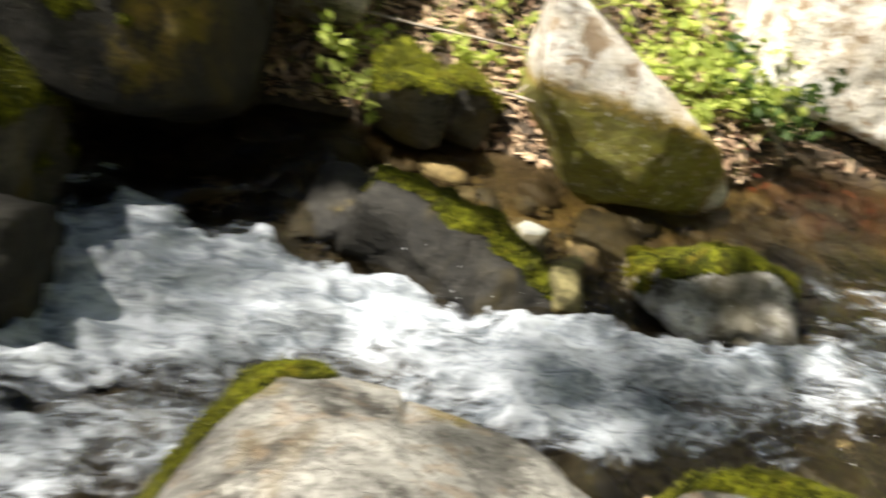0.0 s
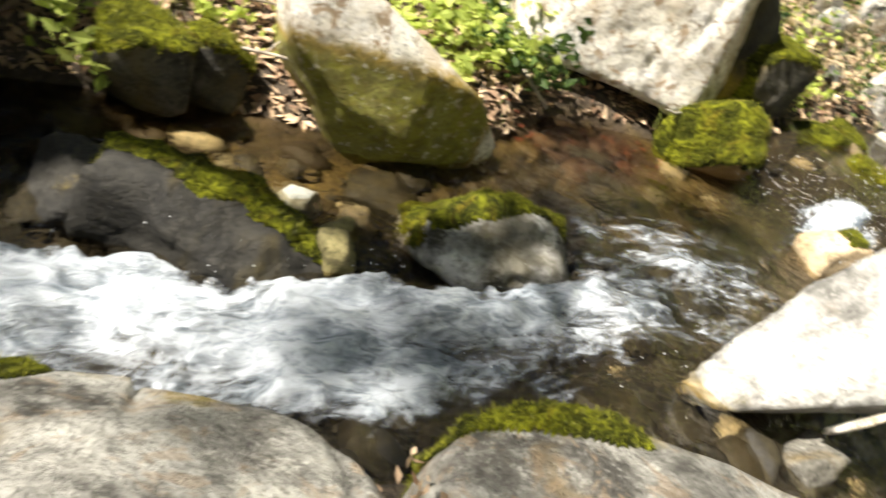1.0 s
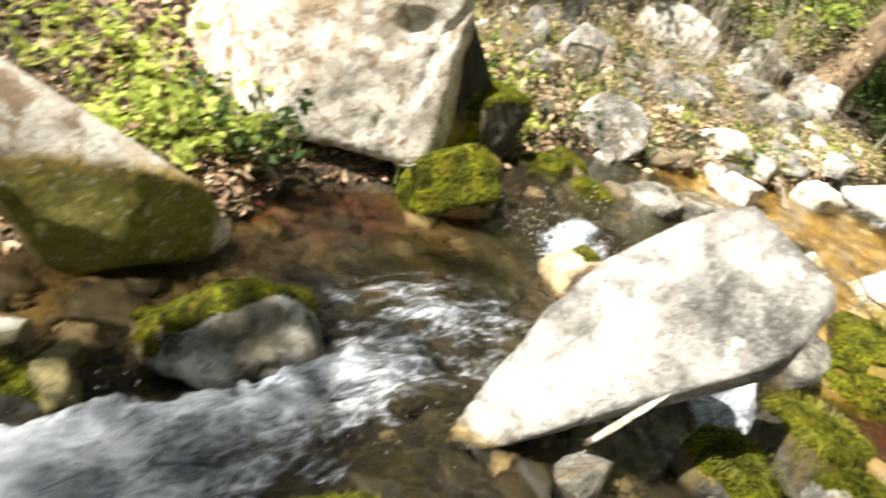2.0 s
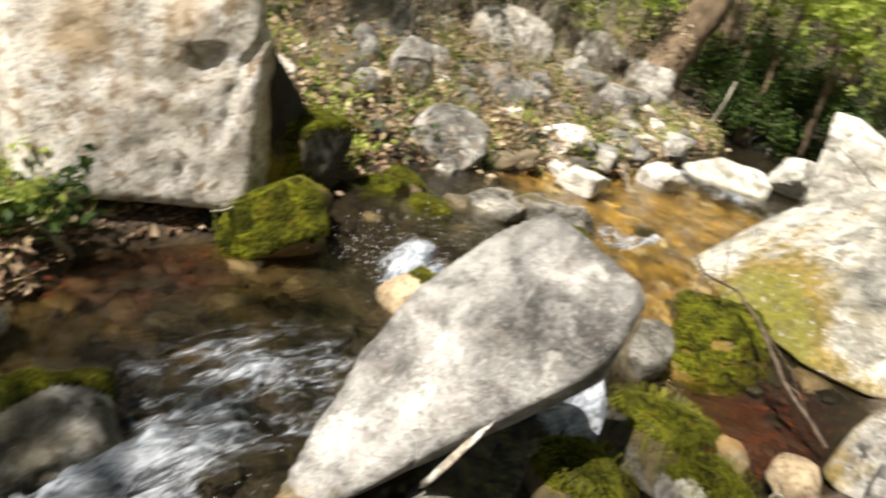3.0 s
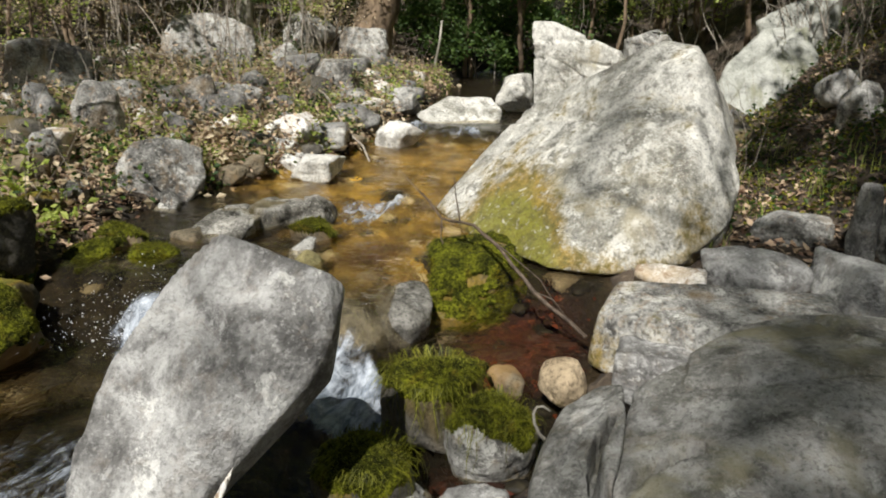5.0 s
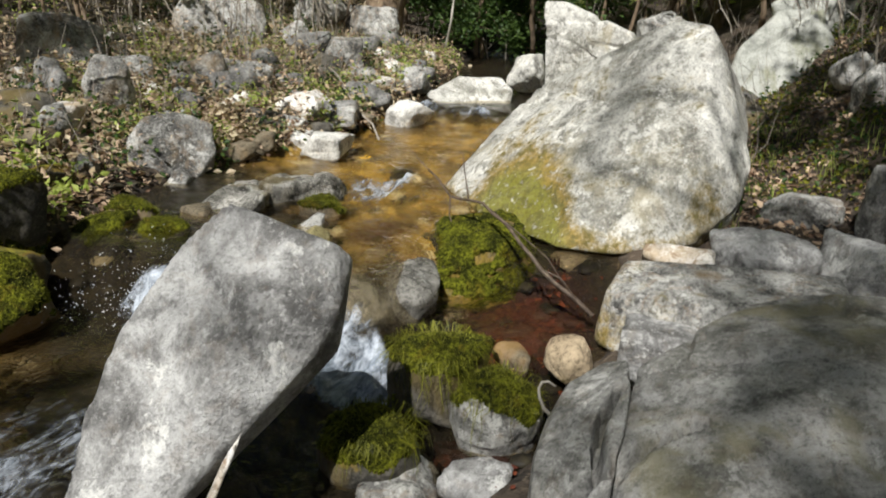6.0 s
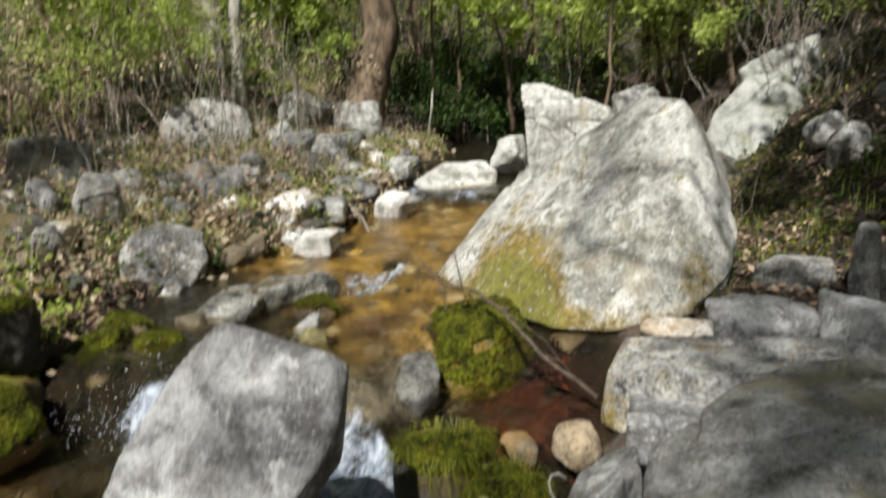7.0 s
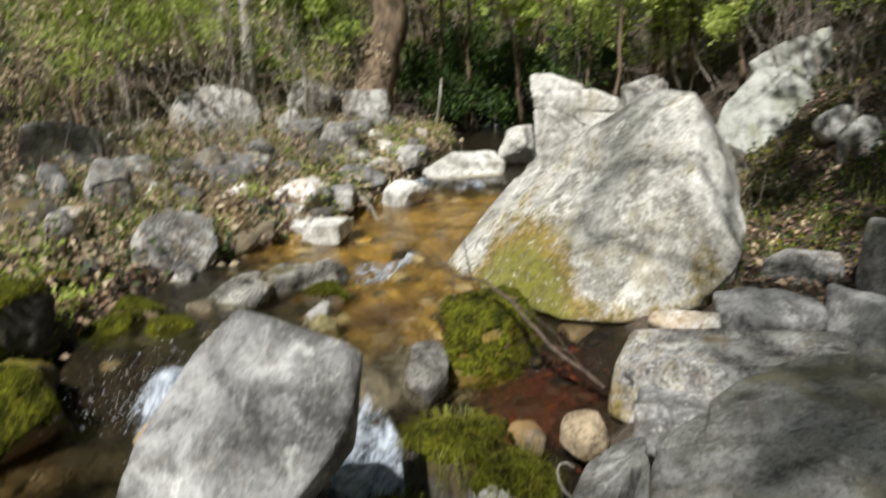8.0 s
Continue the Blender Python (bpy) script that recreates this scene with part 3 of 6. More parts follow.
mossy = stone("mossy_rock", (0, 0, 0), (1, 1, 1), 41, COBBLE, "low rock capped with yellow-green moss, white tip", detail=5, sharp=40, rough=0.025,
              corners=[(2.06, 2.30, -0.12), (2.14, 2.30, 0.0), (2.35, 2.23, 0.11), (2.45, 2.18, 0.06), (2.43, 2.08, -0.04), (2.32, 2.06, -0.08), (2.08, 2.24, -0.3), (2.34, 2.5, -0.09), (2.62, 2.36, -0.01), (2.6, 2.2, -0.3), (2.3, 2.46, -0.3)])
stone("rock", (0, 0, 0), (1, 1, 1), 141, BANK, "grey-white rock at the pool's edge", detail=5, sharp=50, rough=0.03,
      corners=[(3.72, 2.88, 0.22), (3.9, 2.9, 0.33), (4.11, 2.82, 0.33), (4.22, 2.67, 0.26), (4.12, 2.58, 0.12), (3.96, 2.59, 0.0), (3.69, 2.73, -0.1), (3.69, 2.85, 0.1), (4.2, 3.13, 0.2), (4.43, 2.84, 0.1), (4.27, 2.75, -0.1), (4.04, 3.07, -0.1)])
stone("flat_rock", (0, 0, 0), (1, 1, 1), 142, BOULDER, "flat pale rock lying across the stream", detail=5, sharp=50, rough=0.02,
      corners=[(7.05, 2.47, 0.15), (7.43, 2.27, 0.29), (7.65, 1.91, 0.29), (7.57, 1.77, 0.18), (7.36, 1.73, 0.02), (7.15, 2.06, 0.02), (7.04, 2.36, 0.02), (7.79, 2.39, 0.05), (7.95, 1.89, 0.05)])
stone("bank_rock", (0, 0, 0), (1, 1, 1), 143, BANK, "big grey weathered rock on the grassy bank", detail=5, sharp=50, rough=0.035,
      corners=[(6.34, 4.77, 0.76), (6.62, 4.77, 0.97), (6.96, 4.5, 0.98), (7.04, 4.21, 0.86), (6.95, 4.13, 0.56), (6.78, 4.15, 0.1), (6.27, 4.65, 0.1), (6.28, 4.75, 0.56), (7.18, 5.18, 0.87), (7.61, 4.59, 0.68), (7.43, 4.61, 0.1), (6.99, 5.19, 0.1)])
stone("bank_rock", (0, 0, 0), (1, 1, 1), 144, BANK, "dark grey rock on the far bank", detail=5, sharp=50, rough=0.03,
      corners=[(4.40, 4.38, 0.8), (4.74, 4.28, 0.82), (4.96, 4.19, 0.72), (4.88, 4.1, 0.5), (4.73, 4.08, 0.2), (4.3, 4.4, 0.2), (4.9, 4.92, 0.71), (5.3, 4.55, 0.59), (5.22, 4.57, 0.2)])
stone("boulder", (0, 0, 0), (1, 1, 1), 145, BOULDER, "angular pale boulder standing upstream", detail=6, sharp=120, rough=0.012,
      seams=[((0.1, 0.15, 1), (8.6, 1.5, 0.83), 0.035, 0.03), ((0.1, -0.05, 1), (8.6, 1.3, 0.60), 0.028, 0.026), ((0.1, 0.22, 1), (8.6, 1.2, 0.44), 0.025, 0.024)],
      corners=[(8.57, 1.77, 1.0), (8.73, 1.56, 1.0), (8.94, 0.85, 0.72), (9.03, 0.65, 0.37), (8.67, 0.99, 0.0), (8.44, 1.66, 0.0), (8.48, 1.74, 0.81), (9.37, 1.87, 0.93), (9.62, 0.97, 0.63), (9.6, 0.79, 0.0), (9.32, 1.83, 0.0)])
stone("bank_rock", (0, 0, 0), (1, 1, 1), 146, SLOPE, "tall pale rock on the leafy slope", detail=6, sharp=120, rough=0.015,
      seams=[((0.1, 0.7, 0.7), (7.3, -0.5, 0.85), 0.05, 0.03)],
      corners=[(7.19, -0.15, 0.57), (7.3, -0.2, 0.73), (7.51, -0.46, 1.03), (7.7, -0.8, 1.06), (7.55, -0.92, 0.80), (7.22, -0.80, 0.50), (7.06, -0.29, 0.3), (7.13, -0.17, 0.4), (7.85, -0.14, 0.1), (7.93, -0.84, 0.2), (8.19, -0.85, 0.92), (8.11, -0.45, 0.98)])
stone("bank_rock", (0, 0, 0), (1, 1, 1), 147, SLOPE, "flat pale rock high on the slope", detail=5, sharp=80, rough=0.018,
      corners=[(8.62, -0.42, 1.08), (8.8, -0.69, 1.25), (8.96, -1.15, 1.39), (8.86, -1.17, 0.8), (8.59, -0.89, 0.8), (8.61, -0.52, 0.8), (9.21, -0.49, 0.8), (9.35, -1.23, 0.8), (9.46, -1.24, 1.34)])
# foreground boulders at the camera's feet
front_a = stone("foreground_boulder", (0, 0, 0), (1, 1, 1), 43, FRONT, "broad grey weathered granite boulder with mossy rim", detail=7, sharp=18, rough=0.016,
      film=lambda p, n: clamp((p[:, 1] - 0.78) * 7) * 0.8,
      corners=[(-0.34, 0.62, -0.3), (-0.18, 0.90, -0.12), (0.05, 0.92, -0.10), (0.32, 0.76, 0.0), (0.42, 0.58, 0.05), (0.40, 0.2, 0.12), (-0.3, 0.3, 0.1), (-0.5, 0.2, -0.3), (0.0, 0.6, 0.12), (0.5, 0.2, -0.4), (0.4, 0.8, -0.45), (-0.2, 0.95, -0.5)])
front_b = stone("foreground_boulder", (0, 0, 0), (1, 1, 1), 47, FRONT, "grey granite boulder with green moss along the water", detail=7, sharp=18, rough=0.016,
      film=lambda p, n: clamp((p[:, 1] - 0.87 + 0.27 * p[:, 0]) * 9) * 0.9,
      corners=[(0.45, 0.60, 0.0), (0.55, 0.74, 0.0), (0.72, 0.77, 0.03), (1.2, 0.58, 0.03), (1.7, 0.40, 0.05), (0.5, 0.2, 0.12), (1.5, 0.05, 0.10), (0.9, 0.45, 0.10), (0.5, 0.75, -0.45), (1.7, 0.5, -0.45), (1.6, 0.0, -0.4), (0.5, 0.2, -0.4)])
# near bank on the right
stone("bank_slab", (0, 0, 0), (1, 1, 1), 53, ASH, "great grey granite slab on the near bank, cracked", detail=7, crack=[(1.97, 0.05), (2.02, 0.01), (2.065, -0.07), (2.17, -0.137), (2.20, -0.20), (2.225, -0.25)], sharp=45, rough=0.014,
      corners=[(2.08, -0.08, 0.05), (2.50, -0.06, 0.14), (2.80, -0.30, 0.23), (3.02, -0.60, 0.26), (3.0, -1.3, 0.30), (1.65, -0.25, -0.02), (1.6, -1.2, 0.1), (2.35, -0.5, 0.29), (2.1, -0.05, -0.4), (2.8, -0.2, -0.4), (3.1, -0.9, -0.3), (1.6, -0.9, -0.4), (1.7, -0.25, -0.4)])
stone("split_rock", (0, 0, 0), (1, 1, 1), 54, ASH, "rounded grey block split from the granite slab", detail=7, crack=[(1.97, 0.05), (2.02, 0.01), (2.065, -0.07), (2.10, -0.045), (2.148, -0.035), (2.207, -0.025), (2.29, -0.03), (2.36, -0.05)], sharp=45, rough=0.016,
      corners=[(1.95, 0.08, -0.10), (2.12, 0.12, 0.01), (2.25, 0.15, -0.08), (2.44, 0.10, 0.07), (2.53, 0.02, 0.11), (2.50, -0.05, 0.145), (2.36, -0.085, 0.155), (2.20, -0.08, 0.125), (2.06, -0.09, 0.08), (1.98, -0.02, -0.05), (2.0, 0.1, -0.45), (2.5, 0.05, -0.45), (2.5, -0.06, -0.45), (1.98, -0.06, -0.45)])
stone("bank_slab", (0, 0, 0), (1, 1, 1), 55, ASH, "grey granite slab behind the larger one", detail=5, sharp=18, rough=0.016,
      corners=[(2.92, -0.26, 0.16), (3.14, -0.50, 0.20), (3.2, -1.4, 0.26), (2.95, -1.4, 0.24), (2.9, -0.3, -0.3), (3.2, -0.5, -0.3), (3.2, -1.4, -0.3), (2.9, -1.4, -0.3)])
ledge = stone("ledge_rock", (0, 0, 0), (1, 1, 1), 59, BANK, "long low granite ledge with mossy edge", detail=5, sharp=26, rough=0.02,
      film=lambda p, n: clamp((p[:, 1] - 0.0) * 5) * 0.28 + 0.1 + clamp(np.maximum(0.03 - p[:, 2], 0) * 9) * 0.5 * smooth(0.0, 0.12, p[:, 1]),
      corners=[(3.14, 0.16, -0.15), (3.18, 0.13, 0.05), (3.45, 0.10, 0.12), (3.1, -0.2, 0.10), (3.55, -0.70, 0.14), (3.15, -0.75, 0.12), (3.5, 0.05, -0.2), (3.6, -0.7, -0.2), (3.0, -0.2, -0.2), (3.0, -0.8, -0.2)])

# name, x, y, z of the base, width, depth, height, turn, material, label
ROCKS = [
    ("stone", 3.86, 2.64, -0.06, 0.22, 0.14, 0.13, 20, BANK, "flat grey stone at the water line"),
    ("stone", 4.95, 2.30, -0.05, 0.44, 0.30, 0.19, 10, WHITE, "white stone at the pool's edge"),
    ("stone", 5.20, 2.76, 0.0, 0.26, 0.22, 0.16, 40, WHITE, "small white stone on the shore"),
    ("stone", 5.00, 2.55, -0.02, 0.16, 0.15, 0.13, 70, WHITE, "small white stone on the shore"),
    ("rock", 5.50, 2.82, 0.03, 0.44, 0.34, 0.28, 0, PALE, "pale rock on the shore"),
    ("stone", 4.66, 2.63, 0.0, 0.18, 0.16, 0.15, 30, COBBLE, "tan stone on the shore"),
    ("stone", 4.45, 2.64, 0.0, 0.17, 0.14, 0.12, 60, COBBLE, "tan stone on the shore"),
    ("stone", 6.28, 2.28, -0.04, 0.36, 0.26, 0.23, -20, WHITE, "bright white block in the shallow pool"),
    ("rock", 7.40, 2.72, 0.06, 0.38, 0.32, 0.28, 12, BANK, "grey rock beside the stream"),
    ("stone", 6.90, 2.90, 0.06, 0.36, 0.28, 0.22, 50, PALE, "pale stone beside the stream"),
    ("stone", 5.95, 2.56, -0.02, 0.30, 0.24, 0.14, 20, COBBLE, "flat tan stone beside the pool"),
    ("rock", 3.66, 2.10, -0.18, 0.38, 0.34, 0.25, 10, WETLIGHT, "wet grey stone standing in the pool"),
    ("rock", 3.90, 2.00, -0.18, 0.34, 0.30, 0.28, 60, WETLIGHT, "wet grey stone standing in the pool"),
    ("stone", 3.92, 2.24, -0.14, 0.22, 0.18, 0.18, 35, WETLIGHT, "small wet stone standing in the pool"),
    ("stone", 3.46, 2.16, -0.16, 0.20, 0.16, 0.18, 80, COBBLE, "brown stone standing in the pool"),
    ("stone", 4.02, 1.78, -0.10, 0.22, 0.18, 0.22, 0, WETLIGHT, "wet grey stone standing in the pool"),
    ("stone", 3.70, 1.62, -0.12, 0.24, 0.18, 0.18, 0, COBBLE, "small mossy stone standing in the pool"),
    ("stone", 3.36, 1.46, -0.12, 0.16, 0.13, 0.17, 35, OLIVE, "pale stone standing in the pool"),
    ("rock", 3.20, 0.93, -0.30, 0.32, 0.30, 0.32, 15, WET, "dark wet stone below the pool"),
    ("rock", 3.02, 1.06, -0.28, 0.30, 0.26, 0.22, 50, WET, "dark wet stone below the pool"),
    ("bank_rock", 7.15, 3.42, 0.10, 0.52, 0.45, 0.48, 30, BANK, "grey rock on the far bank"),
    ("bank_rock", 8.45, 4.40, 0.55, 0.60, 0.55, 0.46, 0, BANK, "pale rounded rock among dry grass"),
    ("bank_rock", 8.80, 3.95, 0.30, 0.62, 0.55, 0.55, 60, BANK, "grey rock beside the tree"),
    ("bank_rock", 4.20, 3.45, 0.10, 0.32, 0.30, 0.52, 25, BANK, "upright grey rock on the far bank"),
    ("bank_rock", 3.68, 3.35, 0.05, 0.32, 0.28, 0.34, 10, PALE, "pale rock on the far bank"),
    ("bank_rock", 5.65, 3.42, 0.12, 0.36, 0.30, 0.36, 0, BANK, "grey rock on the far bank"),
    ("bank_rock", 5.08, 3.58, 0.10, 0.22, 0.20, 0.20, 0, BANK, "small grey rock on the far bank"),
    ("rock", 9.75, 0.65, 0.35, 0.50, 0.52, 0.60, 20, BANK, "grey rock behind the boulders"),
    ("rock", 7.95, 1.72, 0.12, 0.36, 0.36, 0.38, 0, BOULDER, "pale rounded rock upstream"),
    ("bank_rock", 5.60, -1.00, 0.44, 0.22, 0.26, 0.36, 0, BANK, "grey rock on the leafy slope"),
    ("stone", 4.38, -0.58, 0.04, 0.34, 0.38, 0.20, 0, BANK, "flat grey stone on the near bank"),
    ("rock", 3.80, -0.45, -0.08, 0.34, 0.50, 0.29, 5, GREY, "grey block on the near bank"),
    ("rock", 3.72, -0.86, -0.05, 0.36, 0.46, 0.28, -5, GREY, "grey block on the near bank"),
    ("stone", 3.66, -0.10, -0.05, 0.20, 0.30, 0.16, 0, PALE, "pale stone wedged under the boulder"),
    # next narrow rock is added where only a dark wedge of shade stands
    ("rock", 4.02, -0.84, 0.02, 0.14, 0.13, 0.46, 20, CHAR, "narrow upright rock added for a dark wedge of shade"),
    ("rock", 4.12, -1.08, 0.05, 0.40, 0.36, 0.50, 0, BANK, "dark upright rock on the near bank"),
    ("stone", 2.82, -0.14, -0.15, 0.24, 0.30, 0.28, 0, GREY, "grey block beside the slab"),
        ("mossy_rock", 3.05, 2.42, -0.20, 0.30, 0.24, 0.24, 0, COBBLE, "mossy stone beside the little fall"),
    ("mossy_rock", 0.10, 2.12, -0.40, 0.26, 0.24, 0.28, 0, DARK, "mossy hummock on the leafy bank"),
    ("mossy_rock", 0.30, 2.16, -0.40, 0.20, 0.18, 0.26, 0, DARK, "small mossy stone on the leafy bank"),
    ("mossy_rock", 2.62, 2.62, -0.15, 0.34, 0.40, 0.45, 0, DARK, "dark mossy rock in the boulder's shadow"),
    ("mossy_rock", 2.70, 0.60, -0.36, 0.40, 0.38, 0.34, 0, DARK, "round stone under a cap of trailing moss"),
    ("rock", 2.60, 0.36, -0.36, 0.34, 0.32, 0.30, 0, BANK, "whitish round stone with a mossy crown"),
    ("stone", 2.90, 0.18, -0.20, 0.18, 0.19, 0.16, 0, TAN, "smooth tan stone by the red pool"),
    ("stone", 2.96, 0.40, -0.24, 0.16, 0.15, 0.12, 0, COBBLE, "small brown stone by the red pool"),
    ("mossy_rock", 2.30, 0.64, -0.45, 0.34, 0.34, 0.34, 0, DARK, "dark stone with trailing moss"),
    ("stone", 2.20, 0.52, -0.45, 0.34, 0.24, 0.24, 20, BANK, "grey stone in the gully"),
    ("stone", 2.30, 0.32, -0.42, 0.22, 0.20, 0.20, 0, GREY, "grey stone in the gully"),
    ("stone", 2.52, 1.64, -0.32, 0.20, 0.18, 0.28, 0, TAN, "pale yellow stone beside the slab"),
    ("rock", 2.50, 2.42, -0.25, 0.30, 0.30, 0.30, 0, DARK, "dark mossy rock on the shore"),
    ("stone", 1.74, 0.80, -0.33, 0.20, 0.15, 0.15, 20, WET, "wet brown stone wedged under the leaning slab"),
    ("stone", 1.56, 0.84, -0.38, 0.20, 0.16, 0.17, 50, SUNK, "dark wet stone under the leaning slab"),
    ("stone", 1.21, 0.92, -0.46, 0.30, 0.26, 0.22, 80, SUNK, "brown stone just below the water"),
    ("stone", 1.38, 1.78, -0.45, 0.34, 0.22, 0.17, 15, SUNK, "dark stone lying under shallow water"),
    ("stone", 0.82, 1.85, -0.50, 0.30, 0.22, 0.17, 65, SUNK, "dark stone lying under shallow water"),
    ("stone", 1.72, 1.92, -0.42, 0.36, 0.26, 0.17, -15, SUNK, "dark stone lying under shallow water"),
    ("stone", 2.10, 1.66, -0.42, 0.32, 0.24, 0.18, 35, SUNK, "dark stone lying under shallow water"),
    ("mossy_rock", 1.05, 1.53, -0.46, 0.50, 0.36, 0.32, -10, RAPID, "grey boulder in the rapid with moss on top"),
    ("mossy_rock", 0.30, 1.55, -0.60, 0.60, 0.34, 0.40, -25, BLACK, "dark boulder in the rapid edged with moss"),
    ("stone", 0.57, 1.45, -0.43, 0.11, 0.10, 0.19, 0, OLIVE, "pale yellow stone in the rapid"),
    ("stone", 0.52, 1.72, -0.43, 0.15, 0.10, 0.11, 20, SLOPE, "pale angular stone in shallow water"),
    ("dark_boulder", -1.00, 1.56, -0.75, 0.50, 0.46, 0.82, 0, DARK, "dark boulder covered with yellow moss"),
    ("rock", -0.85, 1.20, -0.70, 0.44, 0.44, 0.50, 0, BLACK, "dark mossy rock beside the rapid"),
    ("bank_rock", -0.35, 2.55, -0.30, 0.55, 0.50, 0.60, 0, BANK, "grey rock on the shaded bank"),
    ("bank_rock", -0.95, 2.45, -0.30, 0.60, 0.55, 0.75, 0, BANK, "grey rock on the shaded bank"),
    ("mossy_rock", 3.30, 2.45, -0.16, 0.26, 0.22, 0.20, 30, COBBLE, "low stone tufted with bright moss by the fall"),
    ("mossy_rock", 3.14, 2.16, -0.20, 0.24, 0.20, 0.22, 70, WET, "wet stone tufted with bright moss by the fall"),
    ("stone", 3.50, 1.58, -0.14, 0.14, 0.12, 0.19, 10, BANK, "white stone standing in the pool"),
    ("stone", 0.60, 1.58, -0.46, 0.14, 0.12, 0.16, 40, OLIVE, "yellow-green stone in shallow water"),
    ("stone", 0.70, 1.66, -0.45, 0.12, 0.10, 0.12, 10, COBBLE, "brown stone in shallow water"),
    ("stone", 0.05, 1.78, -0.46, 0.18, 0.14, 0.15, 25, OLIVE, "yellow-green stone in shallow water"),
    ("rock", 0.02, 1.68, -0.52, 0.34, 0.26, 0.22, -20, BLACK, "rock with a film of water, darkened for shade"),
    ("bank_rock", 3.66, 3.36, 0.06, 0.20, 0.20, 0.30, 30, BANK, "grey rock on the far bank"),
    ("stone", 3.42, 3.24, 0.05, 0.26, 0.22, 0.18, 0, OLIVE, "olive stone on the far bank"),
    ("stone", 3.90, 3.20, 0.05, 0.18, 0.16, 0.14, 0, PALE, "pale stone on the far bank"),
    ("rock", 6.52, -1.10, 0.42, 0.30, 0.34, 0.36, 15, SLOPE, "pale rock half buried in the leafy slope"),
    ("rock", 3.56, 3.20, ground_at(3.56, 3.20) - 0.05, 0.20, 0.18, 0.27, 25, BANK, "upright grey rock among the weeds of the bank"),
    ("rock", 3.36, 3.12, ground_at(3.36, 3.12) - 0.05, 0.25, 0.20, 0.17, 60, COBBLE, "brown rounded rock on the weedy bank"),
    ("stone", 3.44, 2.90, ground_at(3.44, 2.90) - 0.03, 0.17, 0.14, 0.11, 110, BANK, "small grey stone above the water line"),
    ("stone", 3.16, 2.84, ground_at(3.16, 2.84) - 0.03, 0.20, 0.15, 0.12, 10, DARK, "damp dark stone above the water line"),
]
made = {}
ROUND = ((3.80, -0.45), (2.60, 0.36), (2.70, 0.60), (2.30, 0.64), (2.90, 0.18), (2.96, 0.40), (3.20, 0.93), (3.02, 1.06))
for k, (name, x, y, z, sx, sy, sz, rz, mat, label) in enumerate(ROCKS):
    made[(x, y)] = stone(name, (x, y, z), (sx, sy, sz), 100 + k, mat, label, rz=rz, detail=5 if sx > 0.3 else 4, sharp=12 if (x, y) in ROUND else 45, rough=0.10 if mat in (BLACK, WETLIGHT, RAPID) else 0.05, faces=15 if (x, y) in ROUND else 10,
                            film=(lambda p, n, z=z, sz=sz: 1.8 * clamp((n[:, 2] - 0.45) * 2)) if mat is DARK else (lambda p, n: 0.0 * n[:, 2] - 0.3) if mat is BLACK else (lambda p, n, z=z, sz=sz: 0.45 * clamp((z + 0.35 * sz - p[:, 2]) * 6)))


# the hollow's deep shade is painted: both rocks here are near black
overhang = stone("dark_boulder", (0, 0, 0), (1, 1, 1), 172, BLACK, "boulder overhanging the stream, deep shade put into its black", detail=6, sharp=70, rough=0.03,
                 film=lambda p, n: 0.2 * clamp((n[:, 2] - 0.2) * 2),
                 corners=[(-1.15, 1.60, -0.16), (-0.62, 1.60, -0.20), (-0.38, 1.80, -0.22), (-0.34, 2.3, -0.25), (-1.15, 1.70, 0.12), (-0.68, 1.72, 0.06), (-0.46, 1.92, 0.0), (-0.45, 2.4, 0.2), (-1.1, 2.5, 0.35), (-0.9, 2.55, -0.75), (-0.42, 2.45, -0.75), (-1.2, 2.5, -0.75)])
stone("rock", (-0.78, 2.25, -0.80), (0.9, 0.5, 0.66), 173, BLACK, "wet rock under the overhanging boulder, blackened for its shade", detail=4, sharp=40, rough=0.05)
# pale boulder's shadowed side as a separate wedge, shade painted in its black
flank = stone("mossy_rock", (0, 0, 0), (1, 1, 1), 174, BLACK, "mossy side of the pale boulder, its shade painted black", detail=6, sharp=90, rough=0.02,
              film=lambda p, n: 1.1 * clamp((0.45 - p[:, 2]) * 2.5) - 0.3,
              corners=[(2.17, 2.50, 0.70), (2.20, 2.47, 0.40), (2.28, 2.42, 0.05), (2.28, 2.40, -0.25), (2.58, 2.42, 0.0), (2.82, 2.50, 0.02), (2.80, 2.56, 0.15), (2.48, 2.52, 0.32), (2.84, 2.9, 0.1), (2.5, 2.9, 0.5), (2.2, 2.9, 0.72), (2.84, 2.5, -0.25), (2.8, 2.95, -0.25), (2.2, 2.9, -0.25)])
mound = stone("mossy_rock", (0, 0, 0), (1, 1, 1), 171, DARK, "mossy rock between the pools at the great boulder's foot", detail=6, sharp=15, rough=0.085,
              film=lambda p, n: 0.7 + 0 * p[:, 0],
              corners=[(3.85, 1.05, 0.03), (3.85, 0.70, 0.08), (3.58, 0.70, 0.05), (3.50, 0.92, 0.0), (3.40, 0.74, -0.06), (3.30, 0.92, -0.3), (3.34, 0.66, -0.3), (3.44, 0.68, -0.12), (3.70, 0.54, 0.02), (3.62, 0.50, -0.3), (3.95, 1.05, -0.3), (4.0, 0.62, -0.3), (4.0, 0.70, 0.08)])


